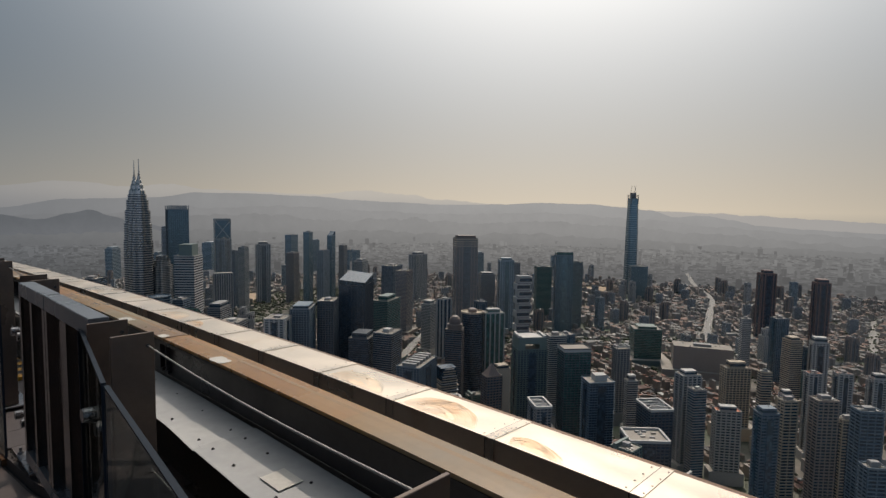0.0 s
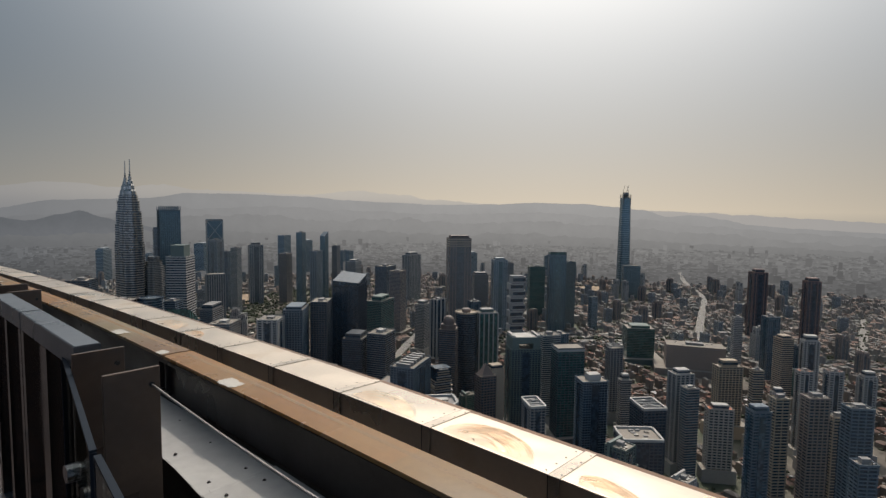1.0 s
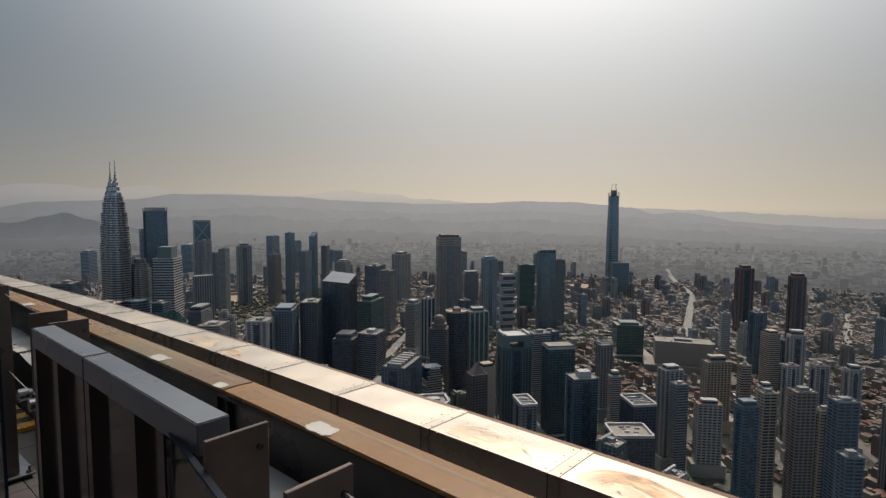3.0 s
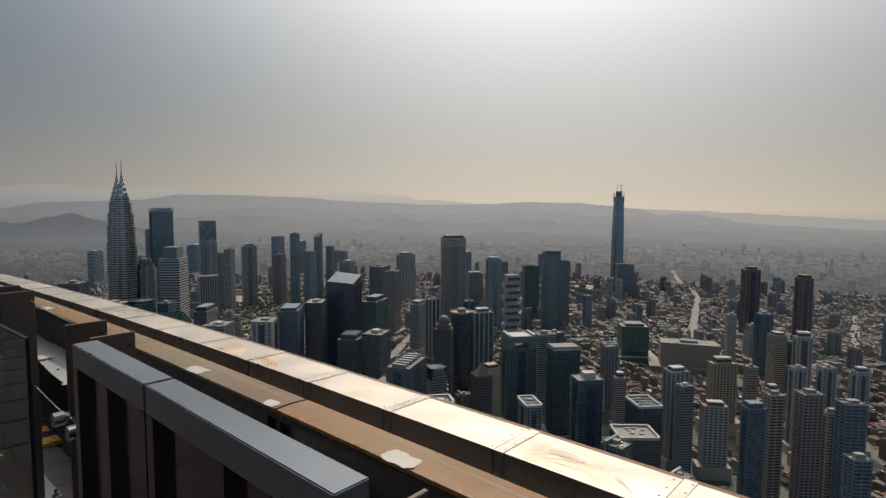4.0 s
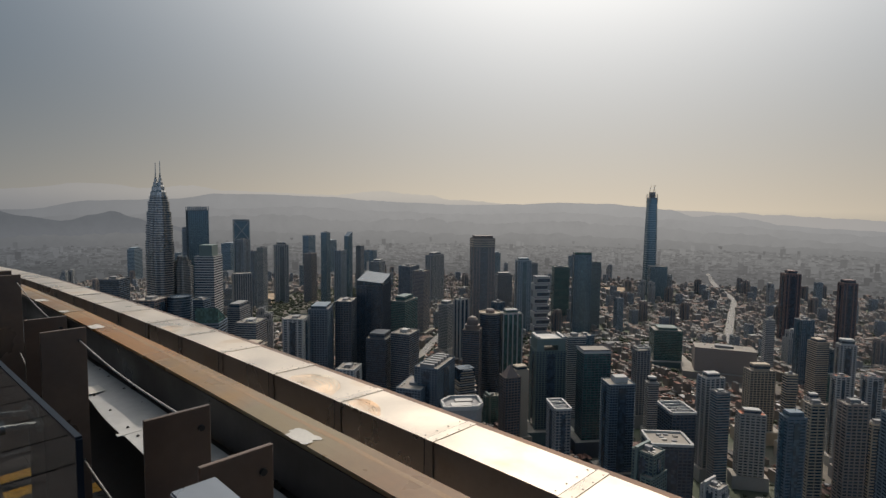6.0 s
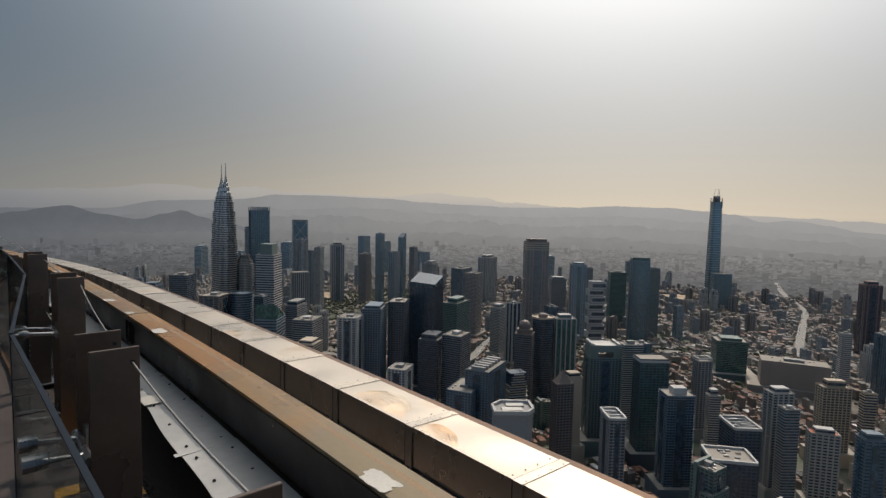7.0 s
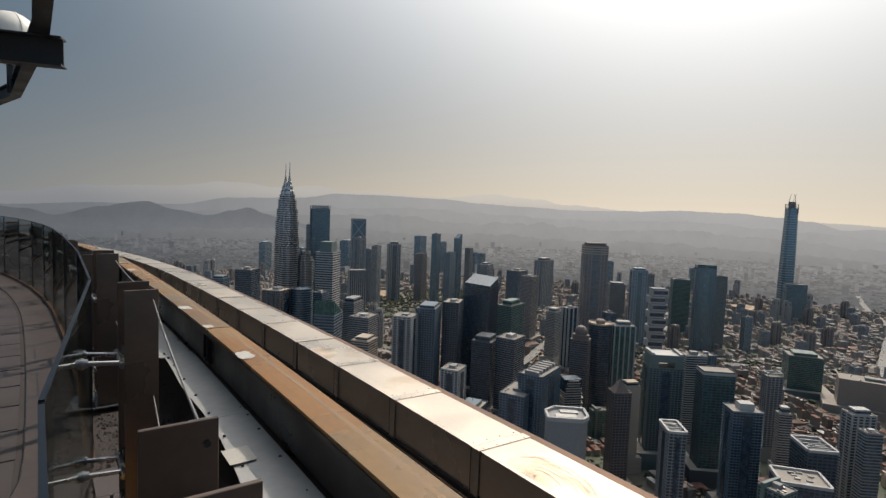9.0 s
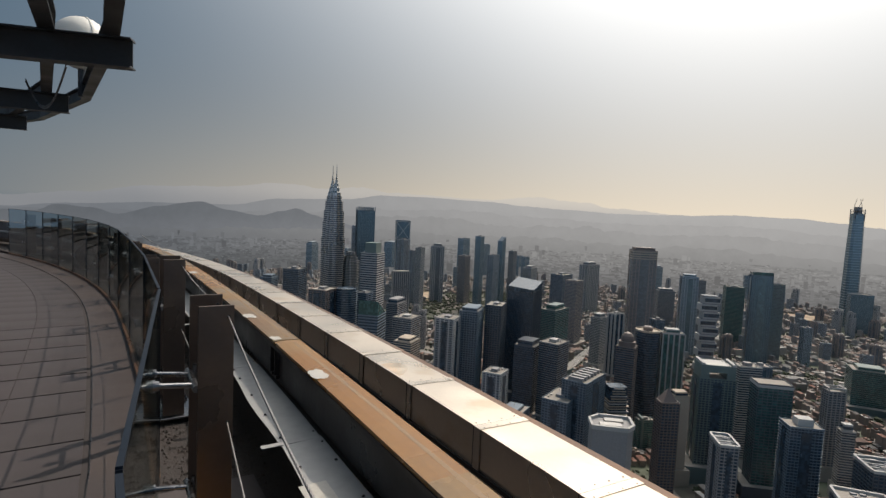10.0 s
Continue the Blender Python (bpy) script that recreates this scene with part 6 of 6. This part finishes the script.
bm = bmesh.new()
sweep(bm, [(-0.423, -0.01), (-0.032, -0.01), (-0.032, 0.002), (-0.423, 0.002)], 20, 80, 0.5, radius=glass_r)
part("border", bm, M_BORDER, deck, "reddish-brown border tiles")
TW, TA = 0.60, 0.735
tiles = []
for i in range(12):
    for j in range(60):
        a = 38.0 + j * TA
        r1 = glass_r(a) - 0.47 - i * TW
        tiles.append((r1, a))
tile_bm = bmesh.new()
add_box(tile_bm, -TW / 2 + 0.004, TW / 2 - 0.004, -0.298, 0.298, -0.012, 0.0)
TILE = mesh_of("tile", tile_bm, M_TILE)
near_tiles = [t for t in tiles if 43 < t[1] < 66][:300]
for r1, a in near_tiles:
    ob = new("tile", TILE)
    ob.matrix_basis = at_angle(a) @ Matrix.Translation((r1 - TW / 2, 0, 0)) @ Matrix.Diagonal((1, (r1 - TW / 2) * rad(TA) / 0.604, 1, 1))
    ob.parent = deck
bm = bmesh.new()
done = set(near_tiles)
for r1, a in tiles:
    if (r1, a) not in done:
        h = (r1 - TW / 2) * rad(TA) / 2 - 0.004
        add_box(bm, r1 - TW + 0.004, r1 - 0.004, -h, h, -0.012, 0.0, turn=at_angle(a))
part("tile_field", bm, M_TILE, deck, kind="stuff")

# hazard step plate by the glass
root = empty("step_plate", Matrix.Identity(4), "yellow and black chequer-plate step beside the glass", "step")
for i in range(7):
    a = 44.5 + 0.16 * i
    bm = bmesh.new()
    sweep(bm, [(48.03, 0.080), (48.47, 0.080), (48.47, 0.112), (48.03, 0.112)], a, a + 0.16, 1)
    for u in range(10):
        for v in range(3):
            t = at_angle(a + 0.03 + 0.05 * v) @ Matrix.Translation((48.06 + 0.043 * u, 0, 0.113)) @ Matrix.Rotation(rad(45 if (u + v) % 2 else -45), 4, 'Z')
            add_box(bm, -0.018, 0.018, -0.005, 0.005, -0.002, 0.003, turn=t)
    part("stripe", bm, M_YELLOW if i % 2 == 0 else M_BLACK, root, "yellow chequer plate" if i % 2 == 0 else "black chequer plate")

# deck tiles added outside the glass, placed where the camera sees deck
root = empty("threshold", Matrix.Identity(4), "brown deck tiles added outside the glass to fit the view", "paving")
for i in range(24):
    for j in range(2):
        bm = bmesh.new()
        a = 36.6 + 0.44 * i
        r = max(47.86, glass_r(a + 0.22) + 0.045) + 0.29 * j
        sweep(bm, [(r, 0.061), (r + 0.284, 0.061), (r + 0.284, 0.078), (r, 0.078)], a, a + 0.434, 1)
        part("tile", bm, M_TILE, root)

# steel pergola overhead with a radome
def i_beam(bm, p, q, h, w, t=0.02):
    p, q = Vector(p), Vector(q)
    d = q - p
    m = Matrix.Translation(p) @ Matrix.Rotation(math.atan2(d.y, d.x), 4, 'Z')
    L = d.length
    outline = ((-w / 2, 0), (w / 2, 0), (w / 2, t), (t / 2, t), (t / 2, h - t), (w / 2, h - t), (w / 2, h), (-w / 2, h), (-w / 2, h - t), (-t / 2, h - t), (-t / 2, t), (-w / 2, t))
    ends = [[bm.verts.new(m @ Vector((x, y, z))) for y, z in outline] for x in (0, L)]
    for i in range(12):
        j = (i + 1) % 12
        bm.faces.new((ends[0][i], ends[1][i], ends[1][j], ends[0][j]))
    for e in ends:
        for q in ((0, 1, 2, 3, 10, 11), (3, 4, 9, 10), (4, 5, 6, 7, 8, 9)):
            bm.faces.new([e[k] for k in q])


pergola = empty("pergola", Matrix.Identity(4), "dark painted steel pergola of I-beams over the deck", "steel frame")
BEAMS = [(46.2, 48.1), (51.4, 48.06), (57.4, 47.55), (63.0, 47.5), (69.0, 47.5)]
for a, r in BEAMS:
    bm = bmesh.new()
    i_beam(bm, polar(r, a, 3.36), polar(38.0, a + 5.5, 3.36), 0.33, 0.20)
    part("beam", bm, M_BEAM, pergola)
for r in (47.86, 47.25, 46.5, 45.4):
    for (a0, r0), (a1, r1) in zip(BEAMS, BEAMS[1:]):
        bm = bmesh.new()
        i_beam(bm, polar(r, a0 + 0.5, 3.695), polar(r, a1 + 0.5, 3.695), 0.26, 0.16)
        part("purlin", bm, M_BEAM, pergola)
for a, r in BEAMS:
    bm = bmesh.new()
    add_cyl(bm, polar(38.4, a + 5.3, -0.01), polar(38.4, a + 5.3, 3.36), 0.12, 12)
    part("column", bm, M_BEAM, pergola)
bm = bmesh.new()
for k in range(2):
    prev = None
    for i in range(25):
        t = i / 24
        c = polar(46.9 + 0.5 * t, 56.0 - 2.2 * t + k * 0.3, 3.69 - 0.5 * math.sin(math.pi * t))
        ring = [bm.verts.new(c + Vector((0.012 * math.cos(j * 1.57), 0, 0.012 * math.sin(j * 1.57)))) for j in range(4)]
        if prev:
            for j in range(4):
                bm.faces.new((prev[j], prev[(j + 1) % 4], ring[(j + 1) % 4], ring[j]))
        prev = ring
part("loose_cable", bm, M_BLACK, pergola)
C = polar(47.75, 57.4, 4.66)
root = empty("radome", Matrix.Translation(C), "white ball radome on a short mast over the pergola", "antenna")
bm = bmesh.new()
bmesh.ops.create_uvsphere(bm, u_segments=36, v_segments=20, radius=0.47)
for f in bm.faces:
    f.smooth = True
part("shell", bm, M_RADOME, root)
bm = bmesh.new()
for i in range(40):
    t0, t1 = 2 * math.pi * i / 40, 2 * math.pi * (i + 1) / 40
    v = [bm.verts.new((r * math.cos(t) * 0.94, r * math.cos(t) * -0.34, r * math.sin(t))) for t, r in ((t0, 0.465), (t1, 0.465), (t1, 0.482), (t0, 0.482))]
    w2 = [bm.verts.new(q.co + Vector((0.34 * 0.03, 0.94 * 0.03, 0))) for q in v]
    for f in ((0, 1, 2, 3),):
        bm.faces.new([v[j] for j in f])
        bm.faces.new([w2[j] for j in f][::-1])
    bm.faces.new((v[2], v[3], w2[3], w2[2]))
part("seam", bm, M_RADOME, root)
bm = bmesh.new()
add_cyl(bm, (0, 0, -0.97), (0, 0, -0.44), 0.06, 12)
part("mast", bm, M_BEAM, root)
# tower shaft and inner building behind the camera
bm = bmesh.new()
bmesh.ops.create_cone(bm, cap_ends=True, segments=64, radius1=12, radius2=30, depth=344, matrix=Matrix.Translation((0, 0, -172.6)))
thing("tower_shaft", bm, M_COPING_SIDE, "tall tower shaft under the deck", "tower", kind="structure")
bm = bmesh.new()
bmesh.ops.create_cone(bm, cap_ends=True, segments=64, radius1=34, radius2=34, depth=9, matrix=Matrix.Translation((0, 0, 4.5)))
thing("wall_core", bm, M_COPING_SIDE, "dark round core wall behind the deck", "wall", kind="structure")
